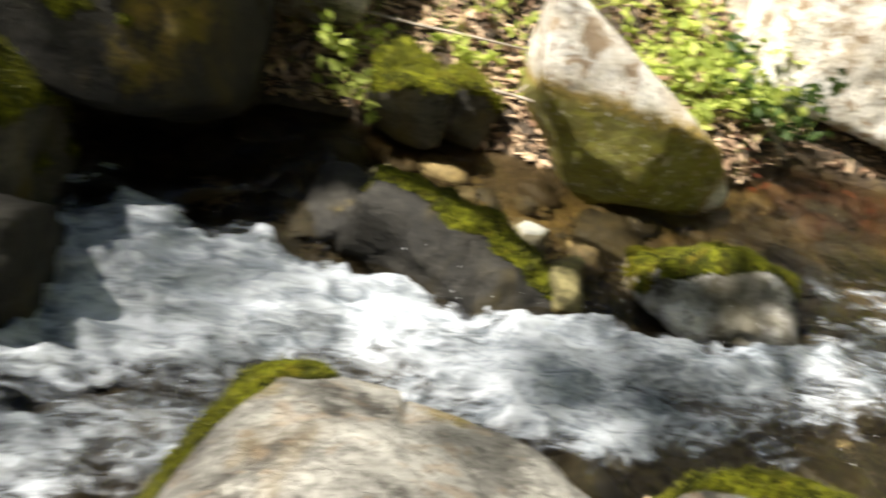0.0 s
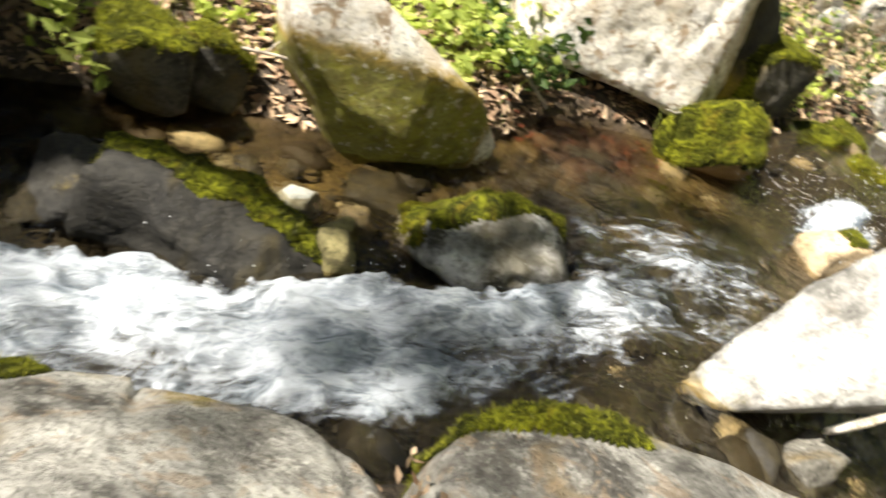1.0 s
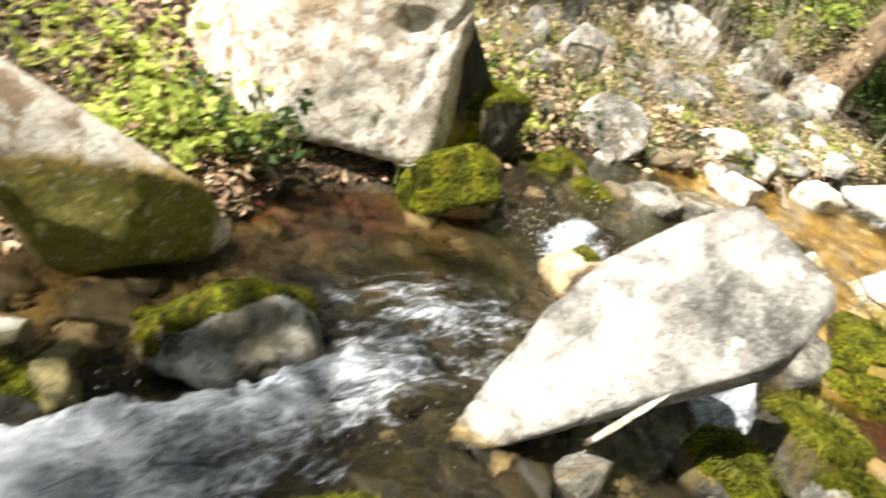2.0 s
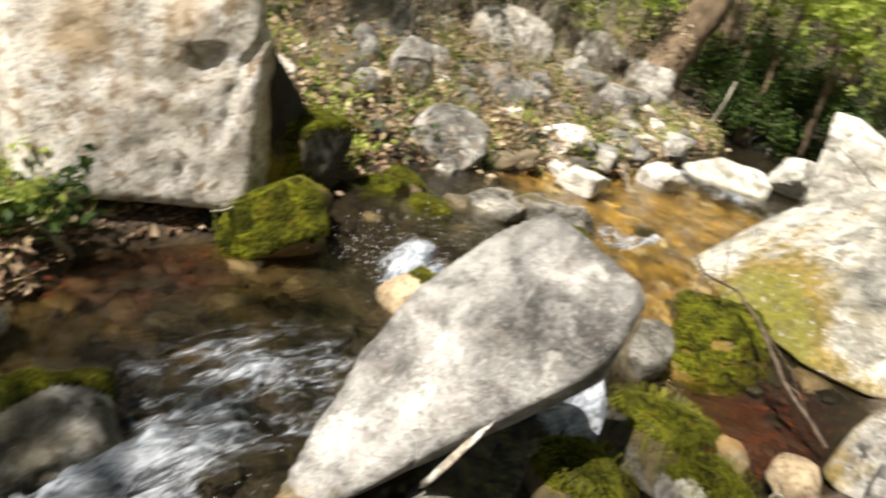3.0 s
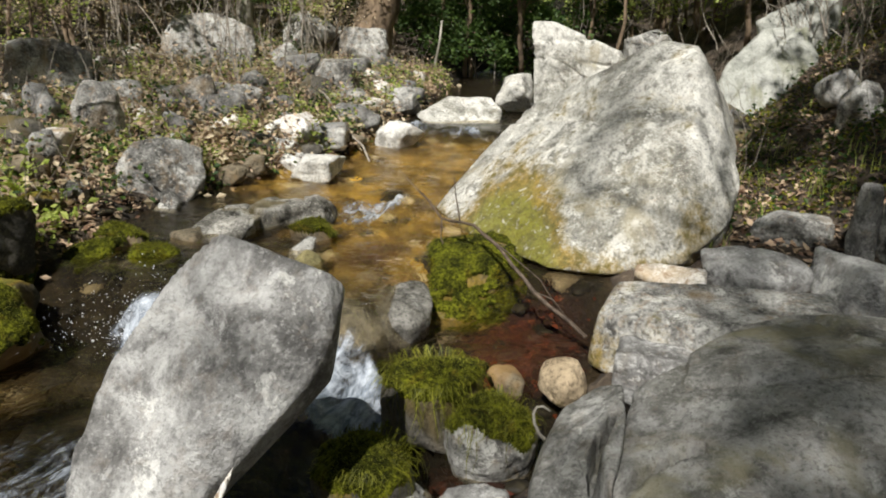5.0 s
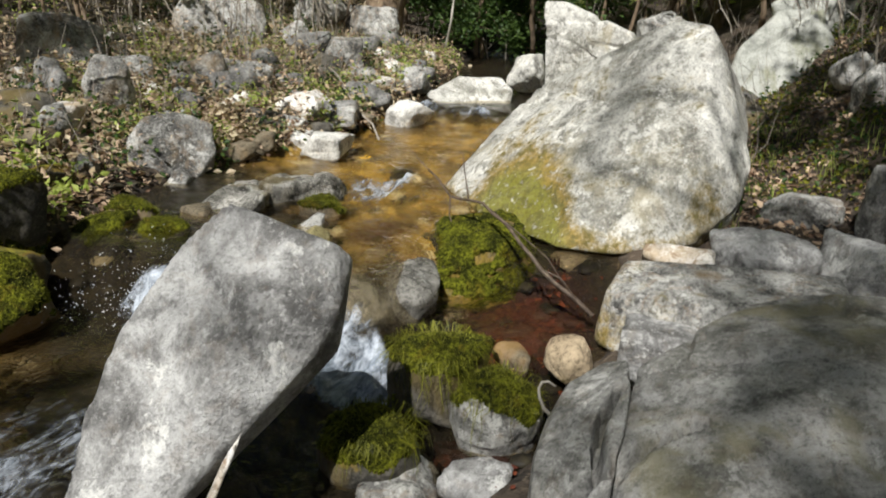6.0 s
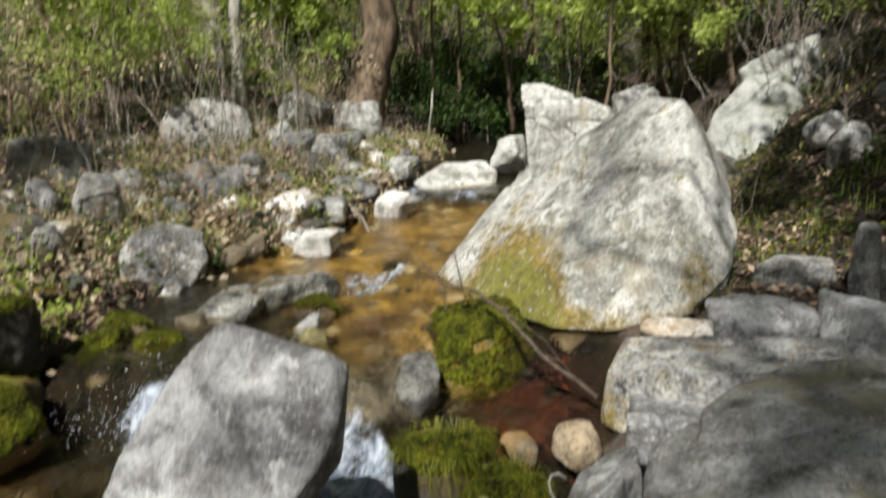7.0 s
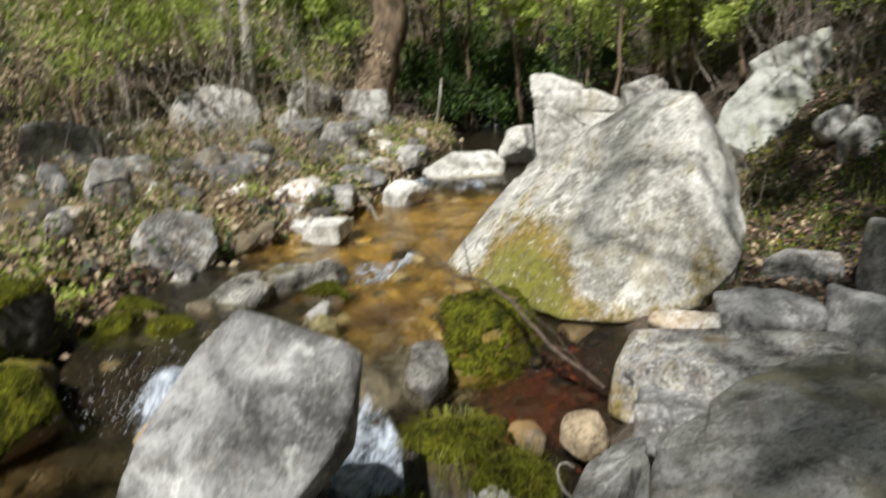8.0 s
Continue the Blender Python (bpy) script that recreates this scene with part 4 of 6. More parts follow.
def rubble():
    """Loose angular stones along the far shore and up both banks."""
    rng = np.random.RandomState(64)
    kinds = []
    for k in range(10):
        me = stone_mesh((1, rng.uniform(0.6, 0.9), rng.uniform(0.5, 0.8)), 700 + k, detail=3, sharp=50, rough=0.06, faces=9)
        me.materials.append((BANK, CHAR, BANK, COBBLE, CHAR, DARK, DARK, BANK, CHAR, PALE)[k])
        kinds.append(me)
    for k in range(220):
        x = rng.uniform(2.7, 8.8)
        off = abs(rng.normal(0, 0.9)) + 0.02
        side = rng.uniform() < 0.78
        y = north(x) + off if side else south(x) - 0.3 - off
        if not side and x < 5.6 or side and x < 4.3 and off < 0.75:
            continue
        s = (0.07 + 0.30 * rng.uniform() ** 2.0) * (1.4 if off > 0.7 else 1.0)
        ob = new("bank_stone", kinds[rng.randint(10)])
        ob.matrix_world = pose(x, y, ground_at(x, y) - 0.15 * s, rng.uniform(-25, 25), rng.uniform(-25, 25), rng.uniform(0, 360)) @ Matrix.Scale(s, 4)
        tagged(ob, "loose angular stone on the stream bank", "stone", "loose stones on the banks")

    for k in range(60):
        x, y = rng.uniform(-4.5, 1.2), rng.uniform(-3.5, -0.5)
        s = 0.08 + 0.3 * rng.uniform() ** 2
        ob = new("bank_stone", kinds[rng.randint(10)])
        ob.matrix_world = pose(x, y, ground_at(x, y) - 0.15 * s, rng.uniform(-25, 25), rng.uniform(-25, 25), rng.uniform(0, 360)) @ Matrix.Scale(s, 4)
        tagged(ob, "loose angular stone on the stream bank", "stone", "loose stones on the banks")


def bed_stones():
    """Cobbles and gravel on the stream's bed, too many to count."""
    n = Nodes("bed cobbles")
    w = n.world()
    i = n.island()
    speck = n.noise(40, 5, 0.7, 0.3, w)
    # cobbles outside the golden part carry the pool's shade in their colour
    shade_bed = n.mix(n.ramp(i, 0.0, 0.9), (0.004, 0.003, 0.0015), (0.020, 0.015, 0.0065))
    shade_bed = n.mix(n.ramp(i, 0.96, 0.97), shade_bed, (0.17, 0.14, 0.085))
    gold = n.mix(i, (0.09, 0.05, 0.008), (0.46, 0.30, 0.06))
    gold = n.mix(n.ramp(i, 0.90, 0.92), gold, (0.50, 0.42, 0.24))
    c = n.mix(n.attribute("gold"), shade_bed, gold)
    c = n.mix(n.attribute("leafy"), c, (0.045, 0.015, 0.007))
    c = n.mix(n.ramp(speck, 0.48, 0.62, 0, 0.6), c, (0.02, 0.016, 0.006))
    mat = n.done(c, 0.7, n.bump(speck, 0.5, 0.01))
    rng = np.random.RandomState(202)
    dirs, tris = ball(2)
    tris = np.array(tris)
    count = 3600
    x = rng.uniform(-1.0, 7.0, count)
    y = south(x) + (north(x) - south(x)) * rng.uniform(0.02, 0.94, count)
    size = 0.010 + 0.085 * rng.uniform(size=count) ** 4.0
    shape = np.stack([np.ones(count), rng.uniform(0.6, 0.95, count), rng.uniform(0.30, 0.55, count)], 1) * size[:, None]
    a = rng.uniform(0, 2 * math.pi, count)
    v = dirs[None] * shape[:, None] * (1 + 0.16 * fbm((dirs[None] * 1.6 + np.arange(count)[:, None, None] * 7.7).reshape(-1, 3), 3, 2).reshape(count, -1, 1))
    v = np.stack([v[..., 0] * np.cos(a)[:, None] - v[..., 1] * np.sin(a)[:, None], v[..., 0] * np.sin(a)[:, None] + v[..., 1] * np.cos(a)[:, None], v[..., 2]], -1)
    v += np.stack([x, y, height(x, y)[0] + 0.12 * size], 1)[:, None]
    f = (tris[None] + (np.arange(count) * len(dirs))[:, None, None]).reshape(-1, 3)
    me = bpy.data.meshes.new("gravel")
    me.from_pydata(v.reshape(-1, 3).tolist(), [], f.tolist())
    me.shade_smooth()
    me.materials.append(mat)
    gold_at, red_at = tints(x, y)
    for key, val in (("gold", gold_at), ("leafy", red_at)):
        me.attributes.new(key, "FLOAT", "POINT").data.foreach_set("value", np.repeat(val, len(dirs)).astype(np.float32))
    tagged(new("gravel", me), "stream bed cobbles, orange and brown, elsewhere darkened for shade", "gravel", kind="stuff")


rubble()
bed_stones()
# pale splinter in the cleft below the slab
stone("rock_splinter", (0, 0, 0), (1, 1, 1), 61, PALE, "pale splinter of rock in the slab's cleft", detail=4, sharp=40, rough=0.03,
      corners=[(1.795, 0.722, 0.135), (1.81, 0.728, 0.13), (1.775, 0.768, 0.05), (1.775, 0.752, 0.05), (1.755, 0.808, -0.05), (1.755, 0.787, -0.05), (1.725, 0.85, -0.16), (1.73, 0.82, -0.16), (1.83, 0.775, 0.05), (1.80, 0.845, -0.14)])



# ---------------------------------------------------------------- moss
def raw(name, verts, faces, mat, parent=None, label=""):
    me = bpy.data.meshes.new(name)
    me.from_pydata(np.asarray(verts).tolist(), [], [list(map(int, f)) for f in faces])
    me.materials.append(mat)
    ob = new(name, me)
    if parent:
        ob.parent = parent
    return tagged(ob, label)


def moss(rock, mask, thick=0.012, blades=1500, length=0.018, hang=0.0, seed=1):
    """A cushion of moss over the part of a rock where mask(place, normal) is over 0, with short blades on it."""
    v, n, t = arrays(rock.data)
    m = np.array(rock.matrix_world)
    w = v @ m[:3, :3].T + m[:3, 3]
    wn = n @ m[:3, :3].T
    k = mask(w, wn) + 0.28 * fbm(w * 9, seed, 4)
    use = k > 0
    lift = thick * (0.25 + np.clip(k * 2.2, 0, 1)) * (0.8 + 0.5 * fbm(w * 30, seed + 3, 3)) + 0.001
    p = v + n * lift[:, None]
    faces = t[use[t].sum(1) >= 2]
    if len(faces) < 20:
        return
    p[~use] = v[~use] - n[~use] * 0.002
    ids, back = np.unique(faces, return_inverse=True)
    cushion = raw("moss", p[ids], back.reshape(faces.shape), MOSS, rock, "thick yellow-green moss cushion")
    cushion.data.shade_smooth()
    rng = np.random.RandomState(seed)
    pick = faces[rng.randint(0, len(faces), blades)]
    bary = rng.dirichlet((1, 1, 1), blades)
    c = (p[pick] * bary[:, :, None]).sum(1)
    d = n[pick[:, 0]] + rng.normal(0, 0.55, (blades, 3))
    if hang > 0.5:
        out = c * (1, 1, 0)
        out /= np.linalg.norm(out, axis=1)[:, None] + 1e-6
        d = n[pick[:, 0]] * 0.45 + out * 0.6 + rng.normal(0, 0.22, (blades, 3))
    d /= np.linalg.norm(d, axis=1)[:, None]
    side = np.cross(d, rng.normal(size=(blades, 3)))
    side /= np.linalg.norm(side, axis=1)[:, None]
    ln = length * (0.4 + 1.8 * rng.uniform(size=(blades, 1)) ** 3)
    wd = 0.0006 + (0.008 if hang > 0.5 else 0.035) * ln
    tip = c + d * ln
    if hang > 0.5:
        end = tip + d * ln * 0.35
        end[:, 2] -= ln[:, 0] * rng.uniform(0.6, 1.5, blades)
        verts = np.stack([c - side * wd, c + side * wd, tip + side * wd, tip - side * wd, end], 1).reshape(-1, 3)
        k = np.arange(blades)[:, None] * 5
        faces = np.concatenate([k + np.array([[0, 1, 2]]), k + np.array([[0, 2, 3]]), k + np.array([[3, 2, 4]])])
    else:
        tip[:, 2] -= hang * ln[:, 0] * 0.5
        verts = np.stack([c - side * wd, c + side * wd, tip], 1).reshape(-1, 3)
        faces = np.arange(blades * 3).reshape(-1, 3)
    tagged(raw("moss_fringe", verts, faces, MOSS_BLADE, rock, "fine green moss blades"), kind="stuff")


moss(front_a, lambda p, n: np.maximum(clamp((-0.81 * (p[:, 0] + 0.36) + 0.59 * (p[:, 1] - 0.60) + 0.035) * 16), np.minimum(clamp((p[:, 1] - 0.86) * 12), clamp((0.0 - p[:, 0]) * 9))) - 0.05, 0.018, 9000, 0.009, seed=3)
moss(front_b, lambda p, n: np.minimum(clamp((p[:, 1] - (0.875 - 0.27 * p[:, 0])) * 16), clamp((0.92 - p[:, 0]) * 6)) - 0.05, 0.020, 9000, 0.008, seed=4)
moss(made[(1.05, 1.53)], lambda p, n: np.minimum(clamp((n[:, 2] - 0.1) * 2), clamp((p[:, 1] - 1.50 - 0.15 * (p[:, 0] - 1.04)) * 9)), 0.014, 4000, 0.008, seed=21)
moss(made[(0.30, 1.55)], lambda p, n: np.minimum(clamp((n[:, 2] - 0.1) * 2), clamp((p[:, 1] - 1.50 + 0.40 * (p[:, 0] - 0.3)) * 9)), 0.018, 5000, 0.009, seed=22)
moss(flank, lambda p, n: np.minimum(clamp((0.30 - p[:, 2]) * 5), clamp((p[:, 0] - 2.42) * 5)), 0.014, 4000, 0.012, 0.2, seed=26)
moss(overhang, lambda p, n: np.minimum(clamp((n[:, 2] - 0.55) * 2), clamp((-0.62 - p[:, 0]) * 6)), 0.014, 3000, 0.012, 0.2, seed=24)
moss(made[(2.60, 0.36)], lambda p, n: np.minimum(clamp((n[:, 2] - 0.45) * 2), clamp((p[:, 0] + 0.35 * p[:, 1] - 2.62) * 10)), 0.014, 4500, 0.010, 0.2, seed=25)
moss(mound, lambda p, n: clamp((n[:, 2] - 0.05) * 1.5) + 0.9 * fbm(p * 6, 5, 3) - 0.15, 0.012, 8000, 0.010, 0.2, seed=23)
moss(mossy, lambda p, n: np.minimum(clamp(n[:, 2] * 1.2 + 0.35), clamp((2.42 - p[:, 0]) * 5 + 0.4)), 0.014, 9000, 0.009, seed=6)
for (x, y), low, count, hang, size in (
        ((2.70, 0.60), 0.40, 6000, 0.2, 0.009), 
        ((2.30, 0.64), 0.55, 4500, 0.2, 0.009), ((3.05, 2.42), 0.2, 3000, 0.2, 0.010), ((3.30, 2.45), 0.3, 3000, 0.2, 0.012), ((3.14, 2.16), 0.45, 2500, 0.2, 0.012), ((0.10, 2.12), 0.3, 3500, 0.1, 0.010),
        ((0.30, 2.16), 0.3, 2500, 0.1, 0.010), ((2.62, 2.62), 0.3, 4500, 0.2, 0.012), ((-1.00, 1.56), 0.2, 6000, 0.2, 0.012), 
        ((3.70, 1.62), 0.4, 2500, 0.2, 0.010), ((2.52, 1.64), 0.85, 700, 0.2, 0.008)):
    moss(made[(x, y)], lambda p, n, low=low: clamp((n[:, 2] - low) * 2.0), 0.014, count, size, hang, seed=int(x * 10 + y * 100) % 97)


def strands(rock, top, reach, count, seed):
    """Long strands of moss that arch over a stone's rim and hang down."""
    rng = np.random.RandomState(seed)
    at = np.array(rock.matrix_world)[:3, 3]
    vs, fs = [], []
    for k in range(count):
        a = rng.uniform(0, 2 * math.pi)
        out = np.array((math.cos(a), math.sin(a), 0))
        r0, r1 = reach * rng.uniform(0.45, 0.8), reach * rng.uniform(0.9, 1.2)
        drop = 0.03 + 0.15 * rng.uniform() ** 1.6
        p0 = np.array((0, 0, top)) + out * r0
        path = [p0 - (0, 0, 0.03), p0 + out * (r1 - r0) * 0.4 + (0, 0, 0.012), p0 + out * (r1 - r0) * 0.8 - (0, 0, 0.01), p0 + out * (r1 - r0) - (0, 0, drop * 0.5), p0 + out * (r1 - r0) * 0.96 - (0, 0, drop)]
        side = np.array((-math.sin(a), math.cos(a), 0))
        path = [p + side * rng.normal(0, 0.010) for p in path]
        for p, w in zip(path, (0.0011, 0.0011, 0.0010, 0.0008, 0.0003)):
            vs += [p - side * w, p + side * w]
        b = k * 10
        fs += [(b + 2 * i, b + 2 * i + 1, b + 2 * i + 3, b + 2 * i + 2) for i in range(4)]
    tagged(raw("moss_strand", np.array(vs), fs, MOSS_BLADE, rock, "long arching strands of moss"), kind="stuff")


strands(made[(2.70, 0.60)], 0.31, 0.19, 200, 31)
strands(made[(2.60, 0.36)], 0.27, 0.17, 60, 32)
strands(made[(2.30, 0.64)], 0.31, 0.16, 120, 33)


# ---------------------------------------------------------------- plants
def tube(points, radii, sides=8):
    """Vertices and faces of a tapering tube along a line of points."""
    pts = np.asarray(points, float)
    verts, faces = [], []
    for i, p in enumerate(pts):
        d = pts[min(i + 1, len(pts) - 1)] - pts[max(i - 1, 0)]
        d = d / (np.linalg.norm(d) + 1e-9)
        a = np.cross(d, (0.31, 0.77, 0.55))
        a /= np.linalg.norm(a)
        b = np.cross(d, a)
        for k in range(sides):
            ang = 2 * math.pi * k / sides
            verts.append(p + radii[i] * (math.cos(ang) * a + math.sin(ang) * b))
    for i in range(len(pts) - 1):
        for k in range(sides):
            k2 = (k + 1) % sides
            faces.append((i * sides + k, i * sides + k2, (i + 1) * sides + k2, (i + 1) * sides + k))
    faces.append(tuple(range(sides))[::-1])
    faces.append(tuple((len(pts) - 1) * sides + k for k in range(sides)))
    return verts, faces


def line(a, b, bends, rng, wander=0.08):
    """A wandering line from a to b."""
    a, b = np.array(a, float), np.array(b, float)
    t = np.linspace(0, 1, bends + 1)[:, None]
    off = rng.normal(0, wander * np.linalg.norm(b - a), (bends + 1, 3)) * np.sin(np.pi * t)
    return a + (b - a) * t + off


def leaves(centres, size, rng, droop=0.3):
    """Vertices and faces of folded leaves, one at each centre."""
    n = len(centres)
    d = rng.normal(size=(n, 3))
    d[:, 2] = d[:, 2] * 0.5 - droop
    d /= np.linalg.norm(d, axis=1)[:, None]
    s = np.cross(d, rng.normal(size=(n, 3)))
    s /= np.linalg.norm(s, axis=1)[:, None]
    u = np.cross(s, d)
    ln = size * rng.uniform(0.6, 1.4, (n, 1))
    wd = ln * 0.28
    c = np.asarray(centres, float)
    verts = np.stack([c - d * ln * 0.5, c + s * wd + u * wd * 0.35, c + d * ln * 0.5, c - s * wd + u * wd * 0.35], 1).reshape(-1, 3)
    k = np.arange(n)[:, None] * 4
    faces = np.concatenate([k + np.array([[0, 1, 2]]), k + np.array([[0, 2, 3]])])
    return verts, faces


def tree(name, trunk, radius, clumps, leaf, size, seed, label, bark=BARK, category="tree", fine_bark=True):
    """A tree: its trunk through the given points, and clumps (x, y, z, reach, leaves) borne by limbs."""
    rng = np.random.RandomState(seed)
    base = Vector(trunk[0])
    root = new(name)
    root.location = base
    tagged(root, label, category)
    pts = [np.array(p, float) - np.array(base) for p in trunk]
    fine = [pts[0]]
    for a, b in zip(pts[:-1], pts[1:]):
        fine += list(line(a, b, 4, rng, 0.02)[1:])
    radii = np.interp(np.linspace(0, 1, len(fine)), (0, 0.08, 0.4, 1), (radius * 1.35, radius * 1.05, radius * 0.9, radius * 0.35))
    v, f = tube(fine, radii, 10)
    v = np.array(v)
    v += 0.12 * radius * fbm(v * 6 / max(radius, 0.05) * 0.12 + seed, seed, 3)[:, None] * np.array((1, 1, 0))
    raw("trunk", v, f, bark, root).data.shade_smooth()
    allv, allf, total = [], [], 0
    for x, y, z, reach, count in clumps:
        c = np.array((x, y, z)) - np.array(base)
        start = fine[min(len(fine) - 1, max(1, int(len(fine) * rng.uniform(0.35, 0.95))))]
        lim = line(start, c, 5, rng, 0.07)
        r0 = min(0.03, max(0.006, radius * 0.28))
        lv, lf = tube(lim, np.linspace(r0, r0 * 0.25, len(lim)), 6)
        raw("limb", lv, lf, bark, root).data.shade_smooth()
        twigs = max(4, count // 90)
        for k in range(twigs):
            e = c + rng.normal(size=3) * reach * np.array((0.62, 0.62, 0.42))
            m = count // twigs
            along = rng.uniform(0.25, 1.05, (m, 1))
            q = c * (1 - along) + e * along + rng.normal(0, reach * 0.13, (m, 3))
            lv, lf = leaves(q, size, rng)
            allv.append(lv)
            allf.append(lf + total)
            total += len(lv)
            tv, tf = tube(line(c, e, 3, rng, 0.06), np.linspace(r0 * 0.35, r0 * 0.12, 4), 4)
            if k % 3 == 0:
                raw("twig", tv, tf, bark, root)
    if allv:
        tagged(raw("crown", np.concatenate(allv), np.concatenate(allf), leaf, root, "loose crown of small leaves"), kind="stuff")
    return root


tree("tree", [(9.15, 3.98, 0.3), (9.18, 3.90, 0.9), (9.30, 3.70, 1.7), (9.16, 3.78, 2.6), (9.0, 3.7, 5.0), (9.0, 3.8, 7.5)], 0.25,
     [(9.9, 2.9, 2.7, 0.7, 500), (10.4, 4.4, 4.6, 1.0, 500), (10.6, 3.4, 6.2, 1.5, 900), (9.8, 2.6, 7.6, 1.3, 600)], GREEN_LEAF, 0.09, 3, "old tree with a bent brown trunk behind the rocks")
tree("tree", [(7.99, 4.97, 0.7), (7.97, 4.90, 1.6), (7.94, 4.80, 2.6), (7.9, 4.7, 5.5)], 0.085,
     [(8.6, 5.6, 3.4, 0.5, 160), (8.8, 4.6, 4.6, 0.7, 250), (8.8, 5.0, 6.0, 1.0, 400)], FRESH_LEAF, 0.08, 5, "slender pale-barked tree on the bank", PALE_BARK)
tree("tree", [(9.10, 5.98, 1.1), (8.98, 6.0, 2.2), (8.88, 6.02, 3.0), (8.6, 6.1, 5.8)], 0.085,
     [(9.2, 6.6, 3.6, 0.6, 200), (9.8, 5.8, 4.8, 0.8, 300), (9.4, 6.2, 6.4, 1.0, 400)], GREEN_LEAF, 0.08, 7, "slender pale-barked tree leaning on the bank", PALE_BARK)
for k, (x, y, z, lean) in enumerate(((9.75, -1.05, 1.1, 0.16), (9.85, -0.90, 1.1, 0.10), (9.6, -1.6, 1.3, 0.1), (11.6, 0.80, 0.5, -0.05), (12.4, 1.95, 0.5, 0.1), (11.7, -0.02, 0.5, 0.25), (9.4, 4.75, 0.8, 0.05), (13.5, 2.8, 0.5, 0.0), (12.6, 4.4, 1.0, 0.2))):
    top = (x - 0.1, y + lean * 5, z + 5.5)
    mids = (x - 0.05, y + lean * 1.5, z + 1.6)
    tree("tree", [(x, y, z - 0.3), mids, top], (0.03 if k < 3 else 0.055) + 0.01 * (k % 3),
         [(x - 0.1, y + lean * 3 + 0.5, z + 1.9, 0.5, 300), (x + 0.6, y + lean * 3 - 0.6, z + 3.2, 0.8, 300), (x + 0.8, y + lean * 4, z + 5.2, 1.1, 400)],
         (FRESH_LEAF, GREEN_LEAF, DARK_LEAF)[k % 3], 0.08, 20 + k, "thin young tree with fresh spring leaves", DARK_TWIG if k < 3 else BARK)
# hanging sprays of fresh leaves over the stream
tree("sapling", [(9.7, 4.9, 0.8), (9.5, 4.8, 1.6), (9.3, 4.7, 2.4)], 0.03, [(9.3, 4.7, 2.0, 0.5, 700), (9.2, 4.5, 1.6, 0.45, 500), (9.4, 5.0, 2.5, 0.6, 500)], FRESH_LEAF, 0.07, 41, "sapling with bright fresh leaves")
tree("sapling", [(9.9, 2.2, 0.3), (9.6, 2.2, 1.2), (9.3, 2.3, 2.0)], 0.03, [(9.2, 2.3, 1.95, 0.45, 600), (9.4, 2.8, 2.3, 0.5, 600), (9.5, 1.9, 2.2, 0.5, 500)], FRESH_LEAF, 0.07, 42, "sapling with bright fresh leaves")
tree("sapling", [(11.9, 0.4, 0.5), (11.7, 0.6, 1.5), (11.5, 0.7, 2.4)], 0.035, [(11.4, 0.6, 2.1, 0.8, 900), (11.2, 1.2, 2.4, 0.7, 600), (11.6, 0.0, 1.9, 0.7, 600)], GREEN_LEAF, 0.08, 43, "green leafy sapling growing upstream")
tree("sapling", [(9.9, -0.4, 0.8), (9.7, -0.3, 1.6), (9.6, -0.1, 2.2)], 0.03, [(9.6, -0.2, 1.55, 0.4, 500), (9.5, 0.1, 2.0, 0.5, 500)], GREEN_LEAF, 0.07, 44, "leafy sapling on the slope")
for k, (x, y, z) in enumerate(((7.0, 5.3, 1.7), (6.4, 5.6, 1.9), (8.6, 5.4, 2.2), (10.2, 4.0, 2.6), (10.6, 1.4, 2.0), (12.2, 2.6, 2.6), (13.0, 0.6, 3.0), (10.8, -0.8, 2.2), (5.6, 5.2, 2.0), (11.0, 5.4, 2.8), (9.8, 0.9, 2.9), (7.4, 6.5, 2.4))):
    g = ground_at(x + 0.3, y + 0.2)
    tree("sapling", [(x + 0.3, y + 0.2, g - 0.05), (x + 0.2, y + 0.1, (g + z) / 2), (x, y, z + 0.4)], 0.022, [(x, y, z, 0.45, 420), (x - 0.2, y + 0.35, z + 0.35, 0.4, 320), (x + 0.1, y - 0.4, z + 0.2, 0.4, 320), (x, y, z + 0.9, 0.6, 400)], FRESH_LEAF, 0.06, 600 + k, "sapling with bright fresh spring leaves")
for k, (x, y, z, n, mat) in enumerate(((9.0, 4.6, 2.0, 900, FRESH_LEAF), (9.0, 5.03, 2.4, 700, FRESH_LEAF), (9.6, 2.75, 2.1, 800, FRESH_LEAF), (9.6, 3.1, 2.5, 700, GREEN_LEAF), (10.0, 2.15, 1.8, 500, FRESH_LEAF), (11.0, 0.5, 2.0, 700, FRESH_LEAF), (11.0, -0.2, 2.1, 800, GREEN_LEAF), (8.0, 6.5, 2.3, 900, FRESH_LEAF), (7.5, 6.8, 1.8, 900, FRESH_LEAF), (9.0, 6.5, 2.4, 800, FRESH_LEAF))):
    tree("sapling", [(x + 0.6, y + 0.3, ground_at(x + 0.6, y + 0.3) - 0.05), (x + 0.4, y + 0.2, z * 0.6), (x, y, z + 0.3)], 0.028, [(x, y, z, 0.42, n), (x - 0.15, y + 0.4, z + 0.15, 0.34, n // 2), (x - 0.1, y - 0.4, z + 0.1, 0.34, n // 2), (x, y, z + 0.6, 0.5, n)], mat, 0.075, 640 + k, "sapling with a dense crown of bright spring leaves")
